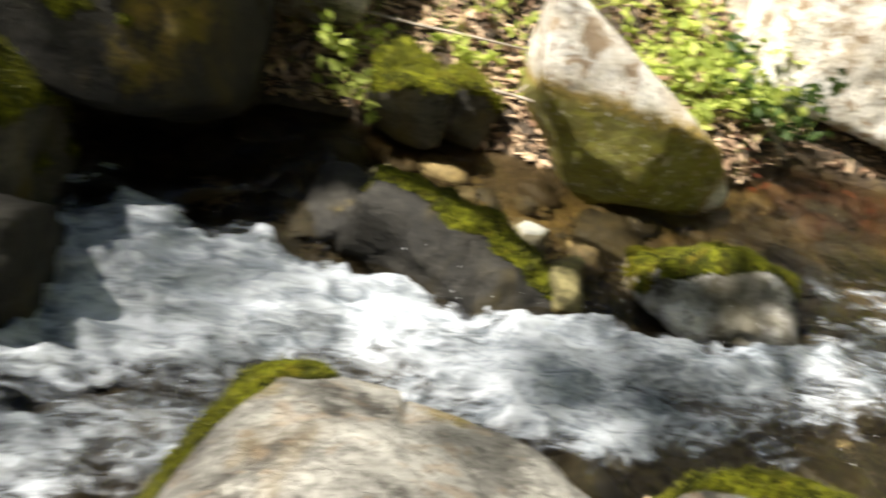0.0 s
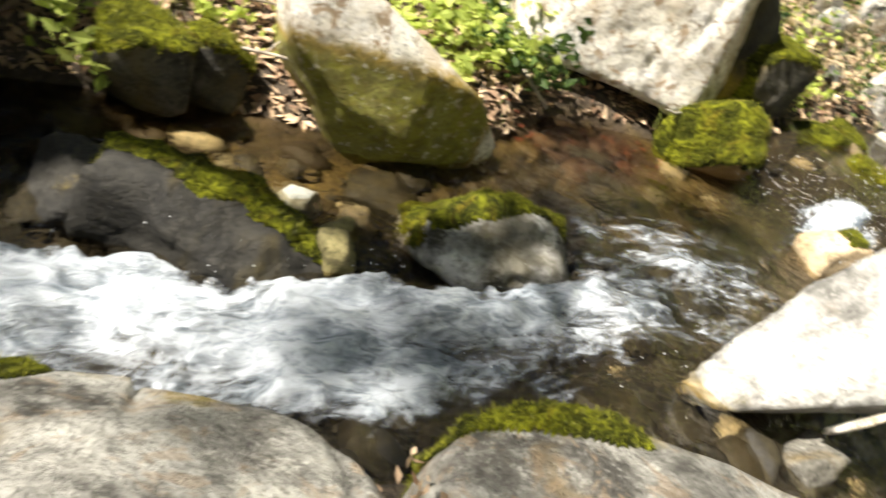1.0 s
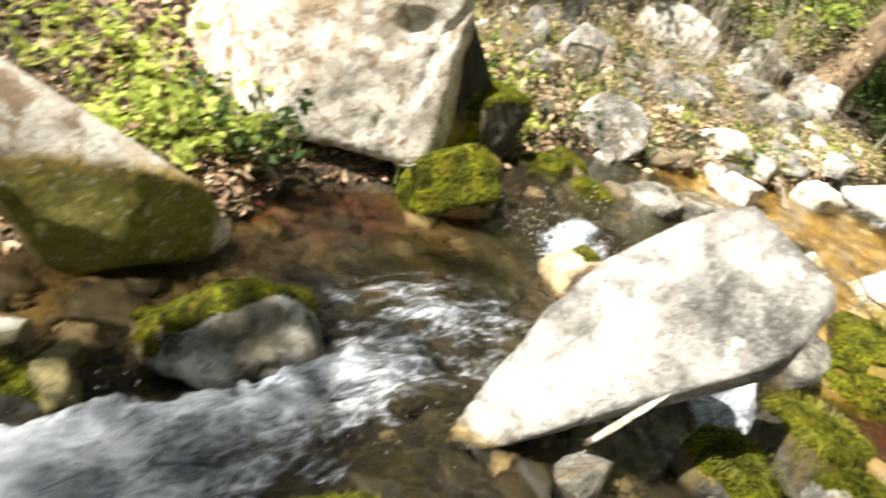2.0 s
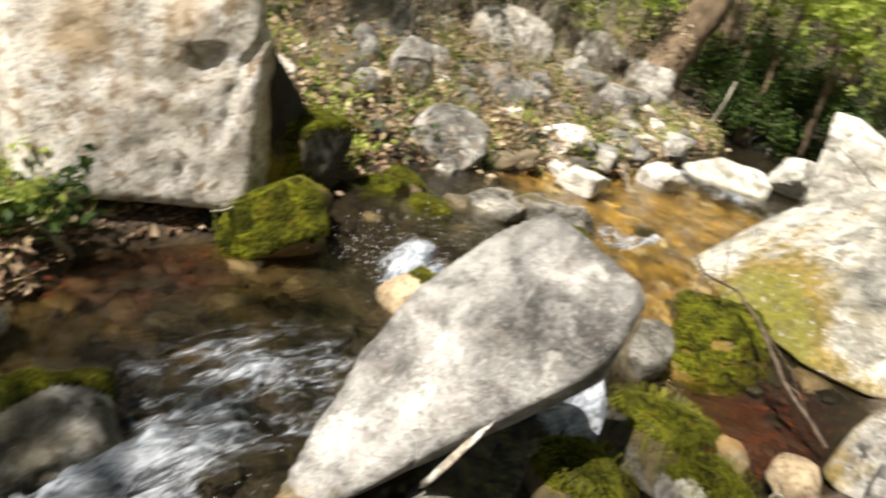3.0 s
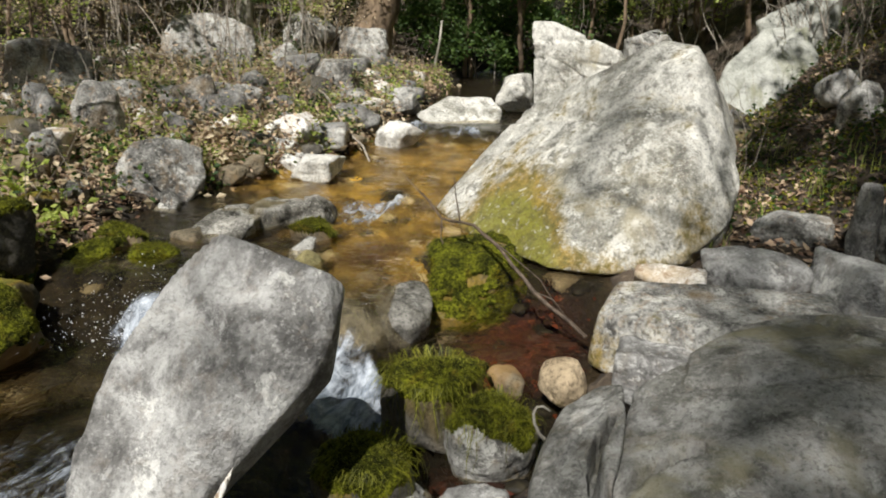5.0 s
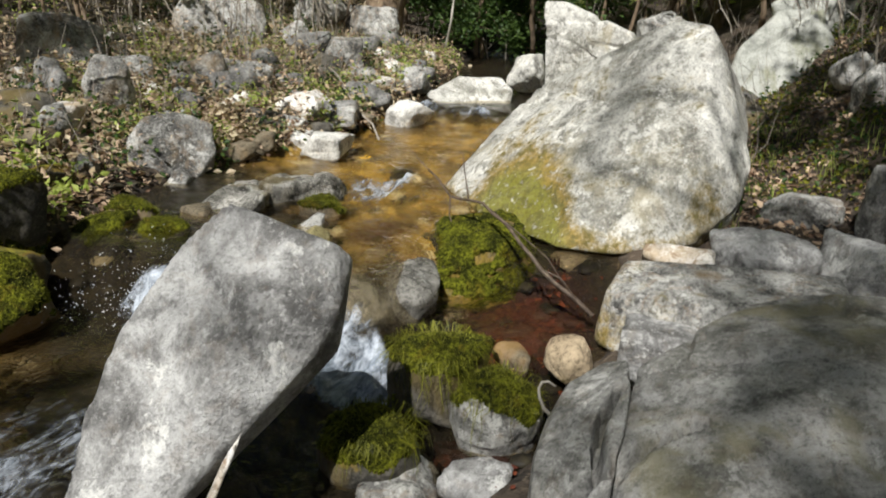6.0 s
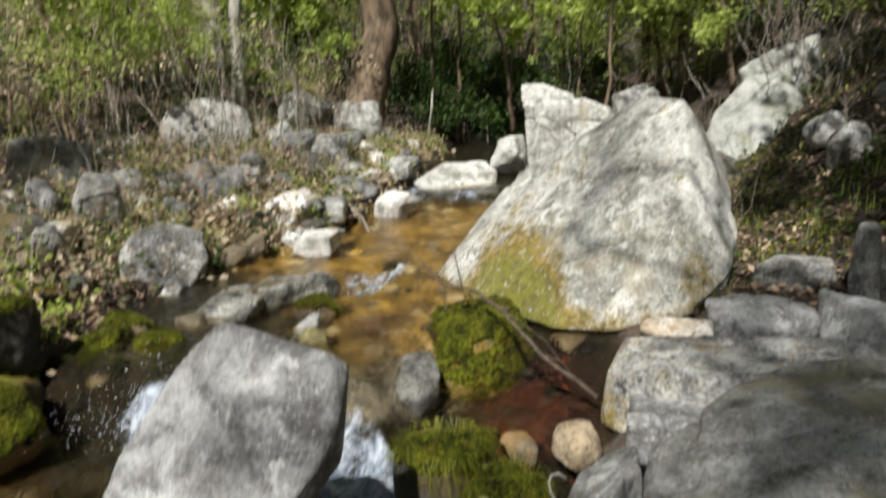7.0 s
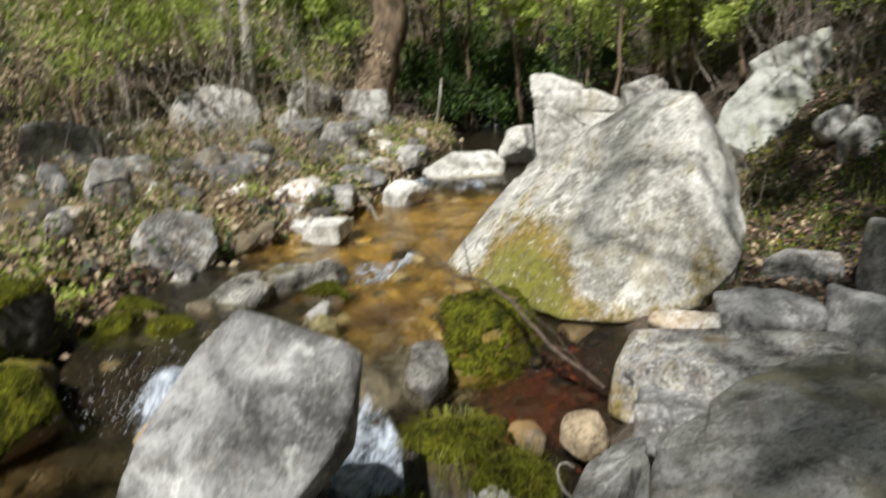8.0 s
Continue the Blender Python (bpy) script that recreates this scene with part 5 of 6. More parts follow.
for k, (x, y, z) in enumerate(((11.2, 2.7, 0.4), (11.6, 3.6, 0.6), (12.0, 1.9, 0.5), (10.6, 3.5, 0.5), (8.3, -2.3, 2.0), (9.1, -2.2, 2.0), (7.4, -2.3, 2.0), (10.0, -1.6, 1.4))):
    g = ground_at(x, y)
    tree("evergreen_shrub", [(x, y, g - 0.05), (x, y + 0.05, g + 0.5), (x - 0.1, y, g + 1.0)], 0.03, [(x - 0.1, y, g + 0.5, 0.6, 900), (x, y + 0.5, g + 0.5, 0.5, 800), (x, y - 0.5, g + 0.6, 0.5, 800), (x + 0.2, y, g + 0.9, 0.5, 800)], DARK_LEAF, 0.06, 670 + k, "dark evergreen shrub in the shade of the woods", category="shrub")
tree("evergreen_shrub", [(10.3, 3.0, 0.1), (10.2, 3.0, 0.6), (10.1, 3.0, 1.0)], 0.03, [(10.0, 3.0, 0.7, 0.6, 1400), (10.1, 2.5, 0.6, 0.5, 900), (10.0, 3.4, 1.0, 0.6, 900), (10.5, 2.2, 1.0, 0.7, 900)], DARK_LEAF, 0.06, 45, "dark evergreen shrub beyond the pool", category="shrub")
tree("overhanging_branch", [(2.6, 4.2, 0.55), (3.0, 3.6, 1.5), (3.66, 3.06, 1.76), (3.95, 2.80, 1.72), (4.15, 2.55, 1.78)], 0.012, [(3.7, 3.0, 1.76, 0.16, 30), (3.95, 2.8, 1.76, 0.15, 30), (4.1, 2.6, 1.78, 0.12, 24)], FRESH_LEAF, 0.10, 46, "slender shrub branch with yellow-green leaves", category="shrub")

# unseen trees, added out of view to shade the near bank and the rapid
tree("shade_tree", [(-5.4, 3.6, 0.4), (-5.2, 3.2, 2.2), (-4.6, 2.2, 4.0), (-4.2, 1.4, 6.4)], 0.20,
     [(-4.65, 2.15, 5.0, 0.42, 1500), (-5.1, 2.4, 5.0, 0.6, 900), (-4.1, 2.42, 5.0, 0.42, 400), (-2.55, 1.65, 4.8, 0.35, 170), (-1.75, 1.85, 4.8, 0.28, 170)],
     GREEN_LEAF, 0.085, 51, "unseen tree added to shade the rapid and lower pool")
tree("shade_tree", [(-7.4, -3.6, 0.6), (-7.3, -3.2, 4.0), (-7.2, -2.2, 8.5), (-7.0, -0.9, 13.6)], 0.26,
     [(-7.35, -0.5, 12.7, 1.1, 420), (-6.9, -0.95, 12.7, 1.1, 800), (-7.75, -0.85, 12.6, 1.0, 800), (-7.5, -1.3, 12.6, 1.1, 1200), (-6.5, -0.4, 12.6, 0.8, 150), (-5.3, 0.35, 13.1, 1.0, 230), (-5.6, -1.0, 12.7, 0.9, 350), (-7.85, 0.8, 12.8, 0.9, 80), (-9.6, 1.1, 12.1, 1.0, 620), (-10.4, 0.9, 12.2, 0.8, 200), (-9.9, 0.45, 12.2, 0.7, 260), (-9.0, 0.40, 12.2, 0.7, 260), (-8.2, 1.85, 12.2, 0.7, 180)], GREEN_LEAF, 0.10, 52, "unseen tree added to shade the near bank slab and rapid")
near_tree = tree("shade_tree", [(2.0, -4.6, 0.8), (2.0, -4.2, 2.6), (2.2, -3.2, 4.6), (2.4, -2.2, 6.8)], 0.18,
     [(1.3, -1.3, 5.4, 0.7, 1000), (2.1, -1.6, 5.8, 0.8, 1500), (3.1, -1.9, 6.0, 0.9, 1500), (4.1, -2.0, 6.2, 1.0, 1500), (2.9, -0.9, 5.8, 0.5, 600), (1.7, -0.85, 5.4, 0.6, 650)], GREEN_LEAF, 0.12, 53, "unseen tree added to shade the right slope and great boulder")



def bough(root, pts, r0, r1):
    """A bare bough of a tree, through points of the place."""
    p = [np.array(q) - np.array(root.location) for q in pts]
    v, f = tube(p, np.linspace(r0, r1, len(p)), 7)
    raw("limb", v, f, BARK, root).data.shade_smooth()


# boughs set out of view so that branch shadows cross the great boulder
bough(near_tree, [(2.2, -3.2, 4.6), (0.9, -2.0, 5.2), (-0.1, -0.8, 5.6), (-0.05, -0.27, 5.8), (0.15, -0.12, 6.0), (0.15, 0.06, 6.04)], 0.04, 0.014)
bough(near_tree, [(-0.1, -0.8, 5.6), (-0.25, -0.30, 5.66), (-0.32, 0.05, 5.72), (-0.2, 0.3, 5.8)], 0.020, 0.011)
bough(near_tree, [(-0.05, -0.27, 5.8), (0.3, -0.25, 6.2), (0.55, -0.05, 6.5)], 0.020, 0.012)
# two more unseen trees, added to dapple the far bank and darken the woods
tree("shade_tree", [(-6.2, 7.4, 3.2), (-5.8, 6.6, 6.5), (-5.2, 5.0, 10.0), (-4.6, 4.0, 13.4)], 0.24,
     [(-5.2, 3.5, 12.9, 1.3, 170), (-4.2, 4.3, 13.2, 1.3, 170), (-3.4, 3.2, 12.8, 1.1, 120), (-6.3, 1.9, 12.5, 0.9, 160)], GREEN_LEAF, 0.10, 54, "unseen tree added to shade the far bank and upper pool")

tree("shade_tree", [(5.0, -7.0, 3.6), (5.0, -6.0, 6.5), (5.2, -3.0, 10.0), (5.4, 0.5, 12.5)], 0.26,
     [(3.6, 2.4, 11.0, 1.6, 450), (5.4, 3.4, 11.8, 1.7, 250), (4.4, 0.2, 11.2, 1.6, 900), (5.8, 0.9, 12.2, 1.7, 600), (5.6, -1.6, 12.0, 1.6, 900), (7.0, 2.2, 12.6, 1.8, 350)], GREEN_LEAF, 0.16, 55, "unseen tree added to shade the woods upstream")


def shrubs():
    """A thicket on both banks and beyond: a few kinds, each set many times."""
    rng = np.random.RandomState(77)
    kinds = []
    for k, (mat, n, tall, label) in enumerate(((GREEN_LEAF, 900, 0.9, "loose green shrub on the bank"), (FRESH_LEAF, 800, 0.8, "pale green shrub on the bank"), (DARK_LEAF, 1100, 1.1, "dark evergreen shrub on the bank"), (DRY_GRASS, 380, 0.8, "bare straw-coloured shrub on the bank"))):
        cl = [(rng.normal(0, 0.3), rng.normal(0, 0.3), tall * rng.uniform(0.35, 1.0), 0.32, n // 6) for _ in range(6)]
        ob = tree("shrub", [(0, 0, -0.1), (0.02, 0, tall * 0.35), (0, 0.03, tall * 0.8)], 0.014, cl, mat, 0.036, 300 + k, label, category="shrub")
        kinds.append(ob)
    spots = []
    for _ in range(150):
        x = rng.uniform(4.2, 15)
        if rng.uniform() < 0.62:
            y = north(x) + 1.3 + abs(rng.normal(0, 2.6))
        else:
            y = south(x) - 2.4 - abs(rng.normal(0, 2.2))
            x = max(x, 5.8)
        spots.append((x, y))
    for _ in range(26):
        spots.append((rng.uniform(11, 16), rng.uniform(-2, 5)))
    for _ in range(34):
        spots.append((rng.uniform(6.0, 10), rng.uniform(-3.4, -1.5)))
    for _ in range(14):
        spots.append((rng.uniform(-1.5, 3.6), rng.uniform(3.5, 5.5)))
    for _ in range(16):
        spots.append((rng.uniform(-7, 1.5), rng.uniform(-5, -2.2)))
    for _ in range(14):
        spots.append((rng.uniform(-7, -1.6), rng.uniform(2.6, 5.5)))
    spots = [(x, y) for x, y in spots if not (5.2 < x < 7.3 and 2.9 < y < 4.75 or 3.6 < x < 5.2 and 2.9 < y < 4.5)]
    for i, (x, y) in enumerate(spots):
        pick = kinds[int(rng.choice(4, p=(0.28, 0.24, 0.16, 0.32)))]
        s = rng.uniform(0.6, 1.35) * (1.0 if x < 9 else 1.3)
        m = pose(x, y, ground_at(x, y) - 0.02, rng.uniform(-10, 10), rng.uniform(-10, 10), rng.uniform(0, 360)) @ Matrix.Scale(s, 4)
        if i < 4:
            kinds[i].matrix_world = m
        else:
            c = copy_thing(pick, m)
            c.matrix_world = m
        tagged(pick, group="shrubs on the banks")


shrubs()


def woods():
    """Far woods all round: leaf masses on a rising slope, too many to count."""
    rng = np.random.RandomState(5)
    for name, mat, count, near, far in (("far_woods", GREEN_LEAF, 16000, 13, 26), ("far_woods", FRESH_LEAF, 16000, 11.5, 20), ("far_woods", DARK_LEAF, 14000, 14, 30)):
        cl = 260
        a = rng.uniform(-math.pi, math.pi, cl)
        keep = rng.uniform(size=cl) < np.where(np.abs(a - 0.35) < 1.3, 1.0, 0.45)
        a = a[keep]
        r = rng.uniform(near, far, len(a))
        cx, cy = 1.5 + r * np.cos(a), 0.5 + r * np.sin(a)
        cz = height(cx, cy)[0] + rng.uniform(0.3, 9.0, len(a)) ** 1.0
        i = rng.randint(0, len(a), count)
        p = np.stack([cx[i], cy[i], cz[i]], 1) + rng.normal(0, 1, (count, 3)) * np.array((1.0, 1.0, 0.7))
        v, f = leaves(p, 0.26, rng)
        tagged(raw(name, v, f, mat), "distant spring woodland of mixed green leaves", "woods", kind="stuff")
    for k in range(60):
        a, r = rng.uniform(-0.9, 1.6), rng.uniform(12, 24)
        x, y = 1.5 + r * math.cos(a), 0.5 + r * math.sin(a)
        z = ground_at(x, y)
        v, f = tube(line((0, 0, -0.3), (rng.normal(0, 0.6), rng.normal(0, 0.6), 9), 5, rng, 0.02), np.linspace(0.14, 0.05, 6) * rng.uniform(0.5, 1.3), 7)
        t = raw("bare_tree", v, f, (BARK, PALE_BARK)[k % 2])
        t.location = (x, y, z)
        tagged(t, "bare straight trunk in the far woods", "tree", "far trunks")


woods()


# ---------------------------------------------------------------- litter, grass, pebbles
def scatter(count, rng, x0, x1, side, reach, dens=None):
    x = rng.uniform(x0, x1, count)
    off = np.abs(rng.normal(0, reach, count))
    y = north(x) + 0.02 + off if side > 0 else south(x) - 0.02 - off
    z, _ = height(x, y)
    return np.stack([x, y, z], 1)


def litter():
    rng = np.random.RandomState(8)
    p = np.concatenate([scatter(20000, rng, -1.2, 9, 1, 1.1), scatter(16000, rng, 4.1, 9.5, -1, 1.7), scatter(3000, rng, -1.2, 1.6, 1, 0.5), scatter(500, rng, 3.3, 4.2, -1, 0.9) - (0, 0.9, 0), scatter(9000, rng, -6, 2.5, -1, 1.5) - (0, 0.6, 0), scatter(3000, rng, -6, -1.2, 1, 1.2)])
    p[:, 2] = height(p[:, 0], p[:, 1])[0]
    p[:, 2] += rng.uniform(0.002, 0.02, len(p))
    n = len(p)
    a = rng.uniform(0, 2 * math.pi, n)
    d = np.stack([np.cos(a), np.sin(a), rng.normal(0, 0.35, n)], 1)
    s = np.stack([-np.sin(a), np.cos(a), rng.normal(0, 0.35, n)], 1)
    ln = 0.010 + 0.025 * rng.uniform(size=(n, 1)) ** 1.8
    lift = np.array((0, 0, 1.0)) * ln * rng.uniform(0.0, 0.5, (n, 1))
    v = np.stack([p - d * ln, p + s * ln * 0.5 + lift, p + d * ln, p - s * ln * 0.5 + lift], 1).reshape(-1, 3)
    k = np.arange(n)[:, None] * 4
    f = np.concatenate([k + np.array([[0, 1, 2]]), k + np.array([[0, 2, 3]])])
    tagged(raw("leaf_litter", v, f, LEAF_LITTER), "curled dead brown leaves littering the banks", "leaves", kind="stuff")


def grass(name, mat, spots, per, tall, seed, label):
    rng = np.random.RandomState(seed)
    n = len(spots) * per
    base = np.repeat(spots, per, 0) + rng.normal(0, 0.05, (n, 3)) * np.array((1, 1, 0))
    a = rng.uniform(0, 2 * math.pi, n)
    out = np.stack([np.cos(a), np.sin(a), np.zeros(n)], 1)
    h = tall * rng.uniform(0.4, 1.3, (n, 1))
    bend = rng.uniform(0.1, 0.7, (n, 1))
    s = np.cross(out, (0, 0, 1)) * (0.0016 + 0.004 * h)
    up = np.array((0, 0, 1.0))
    m1 = base + up * h * 0.55 + out * h * bend * 0.3
    tip = base + up * h * (1 - 0.35 * bend) + out * h * bend
    v = np.stack([base - s, base + s, m1 + s * 0.8, m1 - s * 0.8, tip], 1).reshape(-1, 3)
    k = np.arange(n)[:, None] * 5
    f = [list(r) for r in np.concatenate([k + np.array([[0, 1, 2]]), k + np.array([[0, 2, 3]]), k + np.array([[3, 2, 4]])])]
    tagged(raw(name, v, f, mat), label, "grass", kind="stuff")


litter()
rng = np.random.RandomState(12)
grass("dry_grass", DRY_GRASS, np.concatenate([scatter(380, rng, 3.2, 10, 1, 1.3) + (0, 0.25, 0), scatter(60, rng, 7.6, 9.0, 1, 0.5) + (0, 1.0, 0.2)]), 26, 0.17, 14, "dry straw-coloured grass on the bank")
grass("green_grass", GREEN_LEAF, np.concatenate([scatter(260, rng, 2.6, 10, 1, 1.3) + (0, 0.1, 0), scatter(70, rng, -0.8, 2.6, 1, 0.6) + (0, 0.1, 0), scatter(110, rng, 4, 9, -1, 1.6)]), 18, 0.12, 15, "tufts of green grass on the banks")


def undergrowth(name, mat, spots, per, reach, tall, size, seed, label):
    """Low weeds and dead stems in clumps, too many to count."""
    rng = np.random.RandomState(seed)
    n = len(spots) * per
    p = np.repeat(spots, per, 0) + rng.normal(0, 1, (n, 3)) * (reach, reach, 0)
    bare = (np.hypot((p[:, 0] - 3.5) / 0.75, (p[:, 1] - 2.95) / 0.5) < 1) & (rng.uniform(size=n) < 0.72)
    p = p[~bare]
    p[:, 2] = height(p[:, 0], p[:, 1])[0] + np.abs(rng.normal(0, tall, len(p))) + 0.005
    v, f = leaves(p, size, rng, 0.05)
    tagged(raw(name, v, f, mat), label, "plants", kind="stuff")


def stems(count, seed):
    rng = np.random.RandomState(seed)
    p = scatter(count, rng, 2.6, 10, 1, 1.3) + (0, 0.25, 0)
    p[:, 2] = height(p[:, 0], p[:, 1])[0]
    q = scatter(count // 2, rng, 5, 10, -1, 1.6) - (0, 0.6, 0)
    q[:, 2] = height(q[:, 0], q[:, 1])[0]
    vs, fs, k = [], [], 0
    for c in np.concatenate([p, q]):
        e = c + rng.normal(0, 1, 3) * (0.16, 0.16, 0.08) + (0, 0, rng.uniform(0.1, 0.5))
        v, f = tube(line(c, e, 3, rng, 0.06), np.linspace(0.003, 0.0012, 4), 3)
        vs += v
        fs += [tuple(i + k for i in face) for face in f]
        k += len(v)
    tagged(raw("dead_stem", np.array(vs), fs, TWIG), "thin bare dead stems on the banks", "plants", kind="stuff")


rng = np.random.RandomState(121)
undergrowth("weeds", GREEN_LEAF, np.concatenate([scatter(130, rng, 2.6, 9.5, 1, 1.2) + (0, 0.1, 0), scatter(12, rng, -0.6, 2.4, 1, 0.5) + (0, 0.15, 0)]), 110, 0.08, 0.08, 0.036, 122, "low green weeds between the rocks")
undergrowth("ivy", DARK_LEAF, scatter(95, rng, 2.6, 9.0, 1, 1.1) + (0, 0.05, 0), 120, 0.11, 0.08, 0.04, 127, "dark green creeping plants between the rocks")
undergrowth("withered_weeds", LEAF_LITTER, scatter(330, rng, 2.8, 9.5, 1, 1.2) + (0, 0.08, 0), 48, 0.12, 0.09, 0.036, 123, "withered brown weeds between the rocks")
undergrowth("slope_weeds", DARK_LEAF, scatter(75, rng, 4.4, 9.5, -1, 1.6) - (0, 0.5, 0), 60, 0.14, 0.06, 0.036, 124, "dark green weeds on the leafy slope")
undergrowth("slope_moss", MOSS_BLADE, scatter(60, rng, 4.4, 9.5, -1, 1.5) - (0, 0.4, 0), 130, 0.13, 0.03, 0.026, 129, "yellow-green moss and small weeds on the leafy slope")
undergrowth("straw", DRY_GRASS, scatter(380, rng, 2.9, 9.5, 1, 1.2) + (0, 0.12, 0), 40, 0.14, 0.06, 0.055, 128, "bleached straw lying between the rocks")
stems(600, 125)


def thicket(count, seed):
    """Bare grey twigs and young shoots between the shrubs."""
    rng = np.random.RandomState(seed)
    vs, fs, k = [], [], 0
    for i in range(count):
        x = rng.uniform(5.5, 14)
        y = north(x) + 1.0 + abs(rng.normal(0, 2.4)) if rng.uniform() < 0.6 else (south(x) - 1.8 - abs(rng.normal(0, 2.0)) if x < 10 else rng.uniform(-2, 5))
        c = np.array((x, y, ground_at(x, y)))
        tall = rng.uniform(0.4, 1.9)
        tip = c + rng.normal(0, 0.22, 3) * (tall, tall, 0) + (0, 0, tall)
        spine = line(c, tip, 4, rng, 0.04)
        v, f = tube(spine, np.linspace(0.008, 0.002, 5) * rng.uniform(0.6, 1.4), 3)
        vs += v
        fs += [tuple(j + k for j in face) for face in f]
        k += len(v)
        for b in range(4):
            a = spine[rng.randint(1, 4)]
            v, f = tube(line(a, a + rng.normal(0, 0.2, 3) * tall + (0, 0, 0.2 * tall), 2, rng, 0.06), np.linspace(0.004, 0.0012, 3), 3)
            vs += v
            fs += [tuple(j + k for j in face) for face in f]
            k += len(v)
    tagged(raw("thicket", np.array(vs), fs, TWIG), "bare grey twigs of the leafless undergrowth", "plants", kind="stuff")


thicket(450, 126)


def herb(at, reach, count, mat, label, seed, leaf=0.05):
    rng = np.random.RandomState(seed)
    root = new("leafy_plant")
    root.location = at
    tagged(root, label, "plant", "plants on the bank")
    pts = []
    for k in range(count):
        a, r = rng.uniform(0, 2 * math.pi), reach * rng.uniform(0.5, 1.0)
        tip = (math.cos(a) * r, math.sin(a) * r, reach * rng.uniform(0.25, 0.9))
        ln = line((0, 0, 0), tip, 4, rng, 0.05)
        v, f = tube(ln, np.linspace(0.002, 0.001, 5), 4)
        raw("stem", v, f, mat, root)
        for q in np.linspace(0.35, 1.0, 7):
            i = q * 4
            j = min(int(i), 3)
            pts.append(ln[j] * (1 - i + j) + ln[j + 1] * (i - j) + rng.normal(0, leaf * 0.25, 3))
    v, f = leaves(np.array(pts), leaf, rng, 0.1)
    tagged(raw("leaf", v, f, mat, root), kind="stuff")


for k, (x, y, r, n, mat) in enumerate(((0.02, 2.20, 0.22, 9, GREEN_LEAF), (-0.10, 2.32, 0.2, 8, FRESH_LEAF), (0.30, 2.35, 0.16, 6, FRESH_LEAF), (0.38, 2.55, 0.22, 7, FRESH_LEAF), (0.95, 2.45, 0.25, 8, FRESH_LEAF),
                                       (1.25, 2.40, 0.26, 24, GREEN_LEAF), (1.36, 2.46, 0.28, 26, DARK_LEAF), (1.12, 2.34, 0.2, 16, GREEN_LEAF), (1.40, 2.34, 0.2, 18, DARK_LEAF), (1.05, 2.75, 0.3, 9, FRESH_LEAF), (2.55, 2.75, 0.28, 10, FRESH_LEAF), (2.75, 2.85, 0.25, 9, GREEN_LEAF), (3.05, 2.95, 0.25, 8, FRESH_LEAF),
                                       (3.15, 2.75, 0.2, 7, FRESH_LEAF), (2.95, 2.60, 0.16, 6, FRESH_LEAF), (3.3, 3.1, 0.3, 9, GREEN_LEAF), (0.7, 2.7, 0.3, 9, GREEN_LEAF), (5.2, 3.1, 0.2, 8, GREEN_LEAF), (2.3, 3.0, 0.35, 10, GREEN_LEAF), (1.5, 3.1, 0.4, 10, FRESH_LEAF))):
    herb((x, y, ground_at(x, y) - 0.01), r, n, mat, "fresh green leafy plant on the bank", 400 + k)


def pebbles():
    rng = np.random.RandomState(31)
    kinds = []
    for k in range(9):
        me = stone_mesh((1, 0.75, 0.42), 500 + k, detail=3, sharp=16, rough=0.05)
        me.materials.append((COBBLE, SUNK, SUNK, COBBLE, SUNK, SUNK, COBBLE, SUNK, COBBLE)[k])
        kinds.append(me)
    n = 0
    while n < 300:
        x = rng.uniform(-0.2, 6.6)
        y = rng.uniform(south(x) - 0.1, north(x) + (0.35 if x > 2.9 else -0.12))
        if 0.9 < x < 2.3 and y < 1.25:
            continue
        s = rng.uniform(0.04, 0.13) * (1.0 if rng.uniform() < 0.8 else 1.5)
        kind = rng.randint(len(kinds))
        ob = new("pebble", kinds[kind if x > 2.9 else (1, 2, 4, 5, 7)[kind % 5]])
        ob.matrix_world = pose(x, y, ground_at(x, y) - 0.14 * s, rng.uniform(-12, 12), rng.uniform(-12, 12), rng.uniform(0, 360)) @ Matrix.Scale(s, 4)
        tagged(ob, "small rounded brown river pebble", "pebble", "pebbles in the stream")
        n += 1


pebbles()


def stick(points, r0, r1, label, name="stick", mat=TWIG, forks=()):
    root = new(name)
    root.location = points[0]
    tagged(root, label, "branch")
    rng = np.random.RandomState(int(abs(points[0][0]) * 100))
    b = np.array(points[0], float)
    pts = [np.array(p, float) - b for p in points]
    fine = [pts[0]]
    for p, q in zip(pts[:-1], pts[1:]):
        fine += list(line(p, q, 3, rng, 0.02)[1:])
    v, f = tube(fine, np.linspace(r0, r1, len(fine)), 7)
    raw("stem", v, f, mat, root).data.shade_smooth()
    for p in forks:
        pts = [np.array(q, float) - b for q in p]
        v, f = tube(pts, np.linspace(r1 * 0.9, r1 * 0.4, len(pts)), 5)
        raw("twig", v, f, mat, root).data.shade_smooth()


stick([(3.28, 0.17, -0.10), (3.40, 0.42, 0.01), (3.50, 0.58, 0.12), (3.66, 0.77, 0.18), (3.80, 0.98, 0.15), (4.10, 1.22, 0.19)], 0.010, 0.005, "dark bent branch caught below the boulder", "fallen_branch", mat=DARK_TWIG,
      forks=[[(4.10, 1.22, 0.19), (4.25, 1.36, 0.22), (4.36, 1.46, 0.24)], [(3.72, 0.86, 0.17), (3.85, 0.93, 0.26), (3.95, 0.98, 0.34)], [(3.66, 0.77, 0.18), (3.60, 0.60, 0.10), (3.52, 0.42, 0.02), (3.38, 0.28, -0.08)], [(3.80, 0.98, 0.15), (3.74, 0.96, 0.08), (3.70, 0.92, 0.02)], [(3.40, 0.42, 0.01), (3.42, 0.34, -0.02), (3.36, 0.24, -0.09)]])
stick([(6.60, 3.23, 0.36), (6.05, 2.72, 0.20), (5.42, 2.15, 0.02)], 0.014, 0.008, "pale stick lying at the pool's edge")
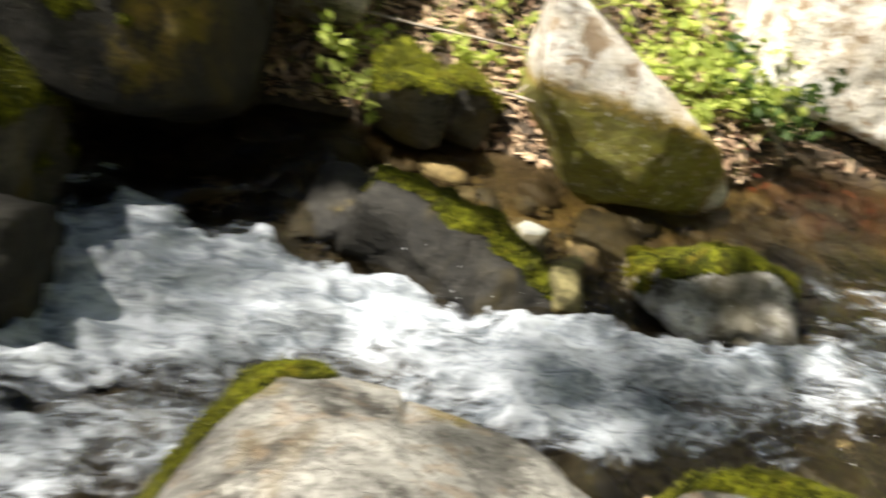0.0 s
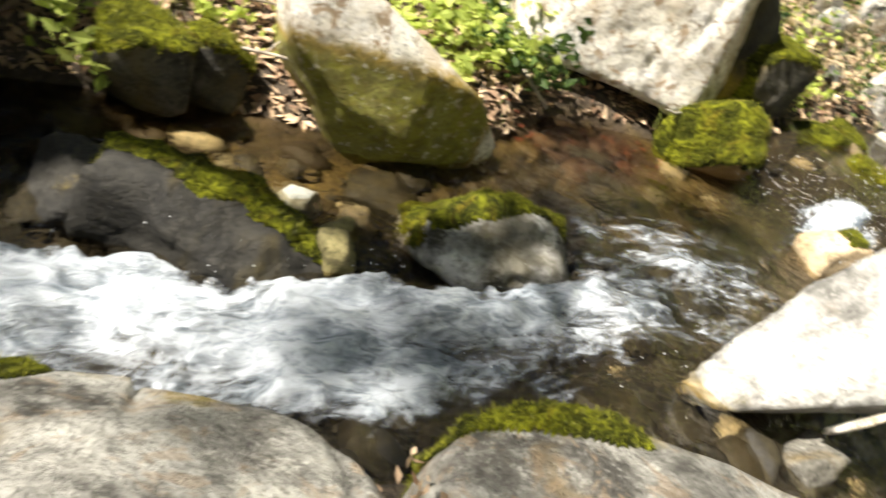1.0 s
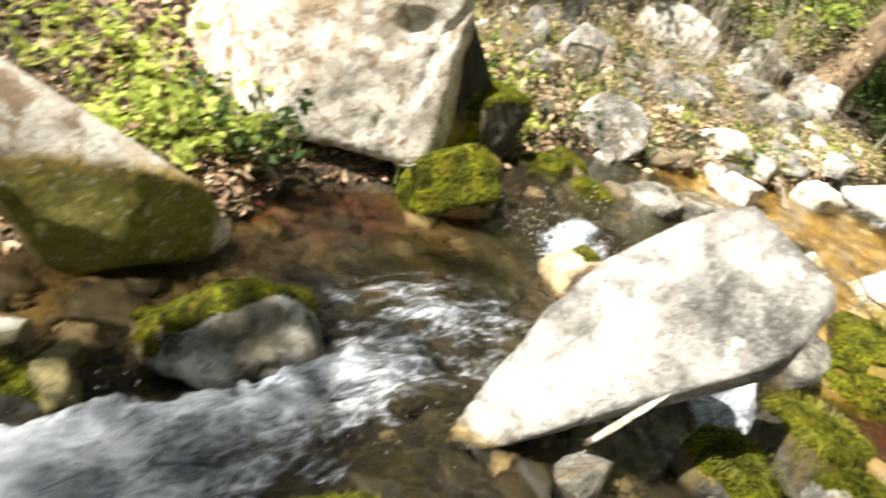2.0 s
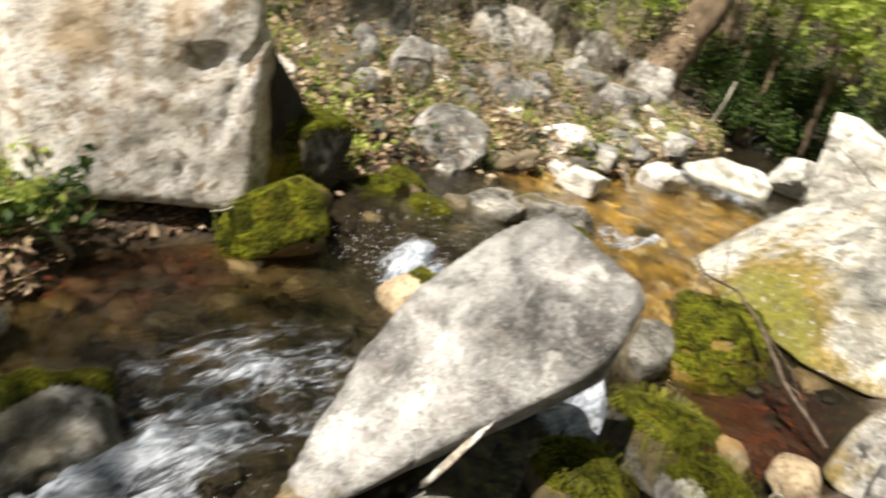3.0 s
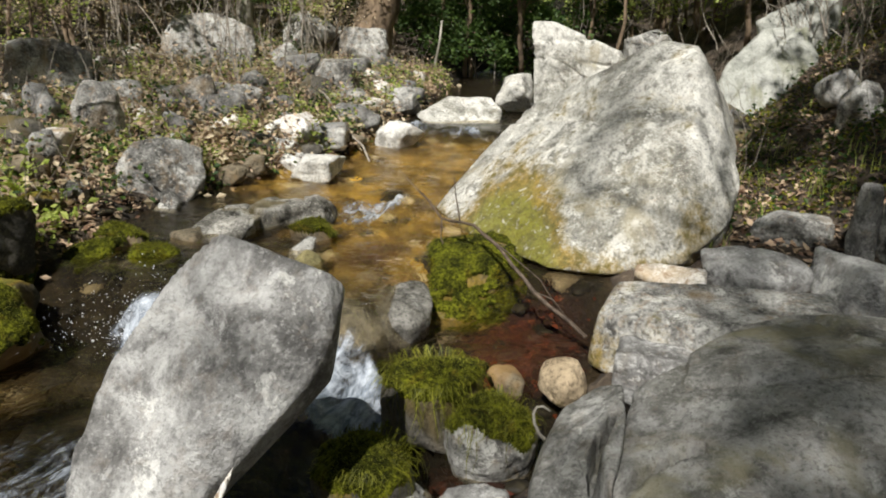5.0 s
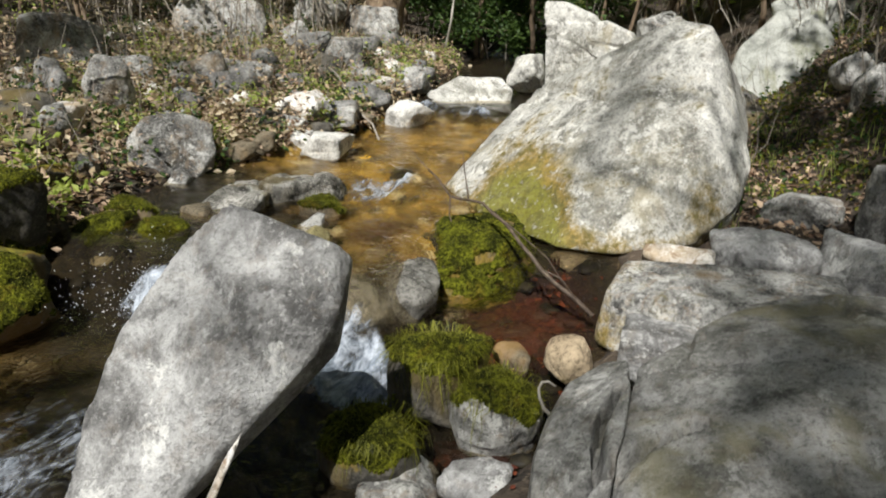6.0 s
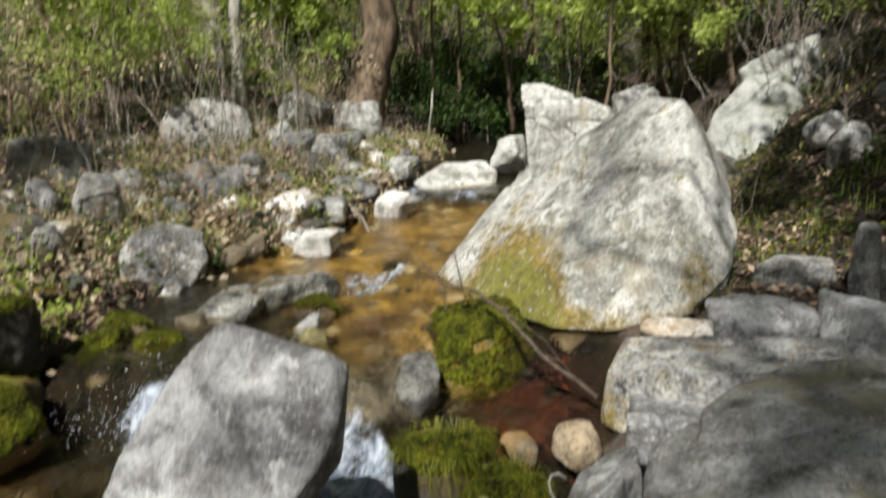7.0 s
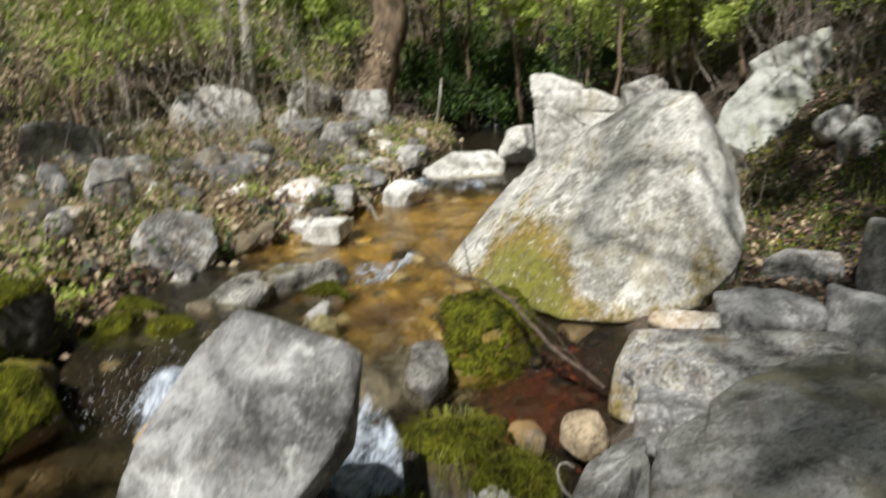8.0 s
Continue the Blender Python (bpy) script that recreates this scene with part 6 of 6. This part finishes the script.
stick([(0.33, 2.16, -0.16), (0.50, 2.12, -0.14), (0.68, 2.10, -0.12)], 0.006, 0.004, "pale grey twig on the leaf litter", forks=[[(0.50, 2.12, -0.14), (0.58, 2.08, -0.2), (0.66, 2.07, -0.3)], [(0.42, 2.14, -0.15), (0.5, 2.2, -0.08)]])
stick([(-0.1, 2.35, -0.12), (0.45, 2.30, -0.06)], 0.006, 0.004, "pale grey twig on the leaf litter")
stick([(1.45, 2.2, -0.12), (1.1, 2.65, 0.1), (0.9, 2.95, 0.25)], 0.008, 0.005, "dead twig leaning on the bank")
stick([(9.55, 3.25, 0.2), (9.4, 3.1, 0.95)], 0.02, 0.012, "broken pale stick leaning by the tree", mat=PALE_BARK)
stick([(2.47, 0.15, -0.08), (2.455, 0.168, -0.05), (2.452, 0.182, -0.02), (2.465, 0.190, 0.003), (2.485, 0.186, 0.014), (2.505, 0.170, 0.010), (2.52, 0.15, -0.01)], 0.006, 0.003, "small hooked root in the gully", mat=PALE_BARK)
stick([(2.2, 2.35, -0.05), (1.95, 2.20, 0.0)], 0.006, 0.004, "pale twig under the boulder", mat=PALE_BARK)


def spray():
    """Drops thrown up where the water falls and breaks."""
    rng = np.random.RandomState(90)
    dirs, tris = ball(1)
    tris = np.array(tris)
    n = 1000
    which = rng.uniform(size=n)
    p = np.where((which < 0.75)[:, None], np.array((2.62, 1.76, -0.12)) + rng.normal(0, 1, (n, 3)) * (0.11, 0.19, 0.05), np.stack([rng.uniform(-0.4, 1.5, n), 1.2 + rng.normal(0, 0.15, n), np.full(n, -0.25)], 1))
    p[:, 2] = level(p[:, 0], p[:, 1]) + 0.05 + np.abs(rng.normal(0, 0.075, n)) * (which < 0.75) + np.abs(rng.normal(0, 0.035, n)) * (which >= 0.75)
    r = 0.0006 + 0.0021 * rng.uniform(size=n) ** 2 * np.where(which < 0.75, 1.0, 0.6)
    v = (p[:, None] + dirs[None] * r[:, None, None]).reshape(-1, 3)
    f = (tris[None] + (np.arange(n) * len(dirs))[:, None, None]).reshape(-1, 3)
    ob = raw("spray", v, f, DROP)
    ob.data.shade_smooth()
    tagged(ob, "bright drops of spray above the falls", "water", kind="stuff")


DROP = plain("water drops", (0.80, 0.83, 0.86), (0.86, 0.88, 0.90), 5, 0.15, 0.0, spec=0.6)
spray()
rng = np.random.RandomState(99)
seam = np.stack([rng.normal(0.435, 0.022, 26), rng.normal(0.59, 0.035, 26), np.zeros(26)], 1)
seam[:, 2] = 0.02
v, f = leaves(seam, 0.022, rng, 0.0)
tagged(raw("fallen_leaves", v, f, LEAF_LITTER), "orange dead leaves caught between the boulders", "leaves", kind="stuff")
v, f = leaves(np.array([(4.9, 1.97, 0.012), (4.92, 2.0, 0.012), (4.86, 1.99, 0.012)]), 0.09, np.random.RandomState(3), 0.0)
YELLOW = leafy("yellow leaf", (0.55, 0.30, 0.02), (0.65, 0.38, 0.03), 0.3)
tagged(raw("floating_leaf", v * (1, 1, 0.15) + (0, 0, 0.012), f, YELLOW), "yellow leaves floating on the pool", "leaf", kind="stuff")

# red-brown leaves sunk in the little side pool
rng = np.random.RandomState(71)
RED_LEAF = leafy("sodden red leaves", (0.045, 0.010, 0.005), (0.17, 0.045, 0.018), 0.1)
sunk = np.concatenate([np.stack([rng.normal(3.28, 0.18, 420), rng.normal(0.45, 0.13, 420)], 1), np.stack([rng.normal(1.75, 0.2, 160), rng.normal(2.20, 0.07, 160)], 1), np.stack([rng.normal(2.42, 0.12, 120), rng.normal(0.42, 0.1, 120)], 1), np.stack([rng.normal(3.75, 0.14, 90), rng.normal(1.35, 0.08, 90)], 1)])
sunk = np.column_stack([sunk, height(sunk[:, 0], sunk[:, 1])[0] + 0.012])
v, f = leaves(sunk, 0.04, rng, 0.0)
v = v.reshape(-1, 4, 3)
v[..., 2] = sunk[:, None, 2] + (v[..., 2] - sunk[:, None, 2]) * 0.3
tagged(raw("sunken_leaves", v.reshape(-1, 3), f, RED_LEAF), "sodden red-brown leaves in the side pool", "leaves", kind="stuff")
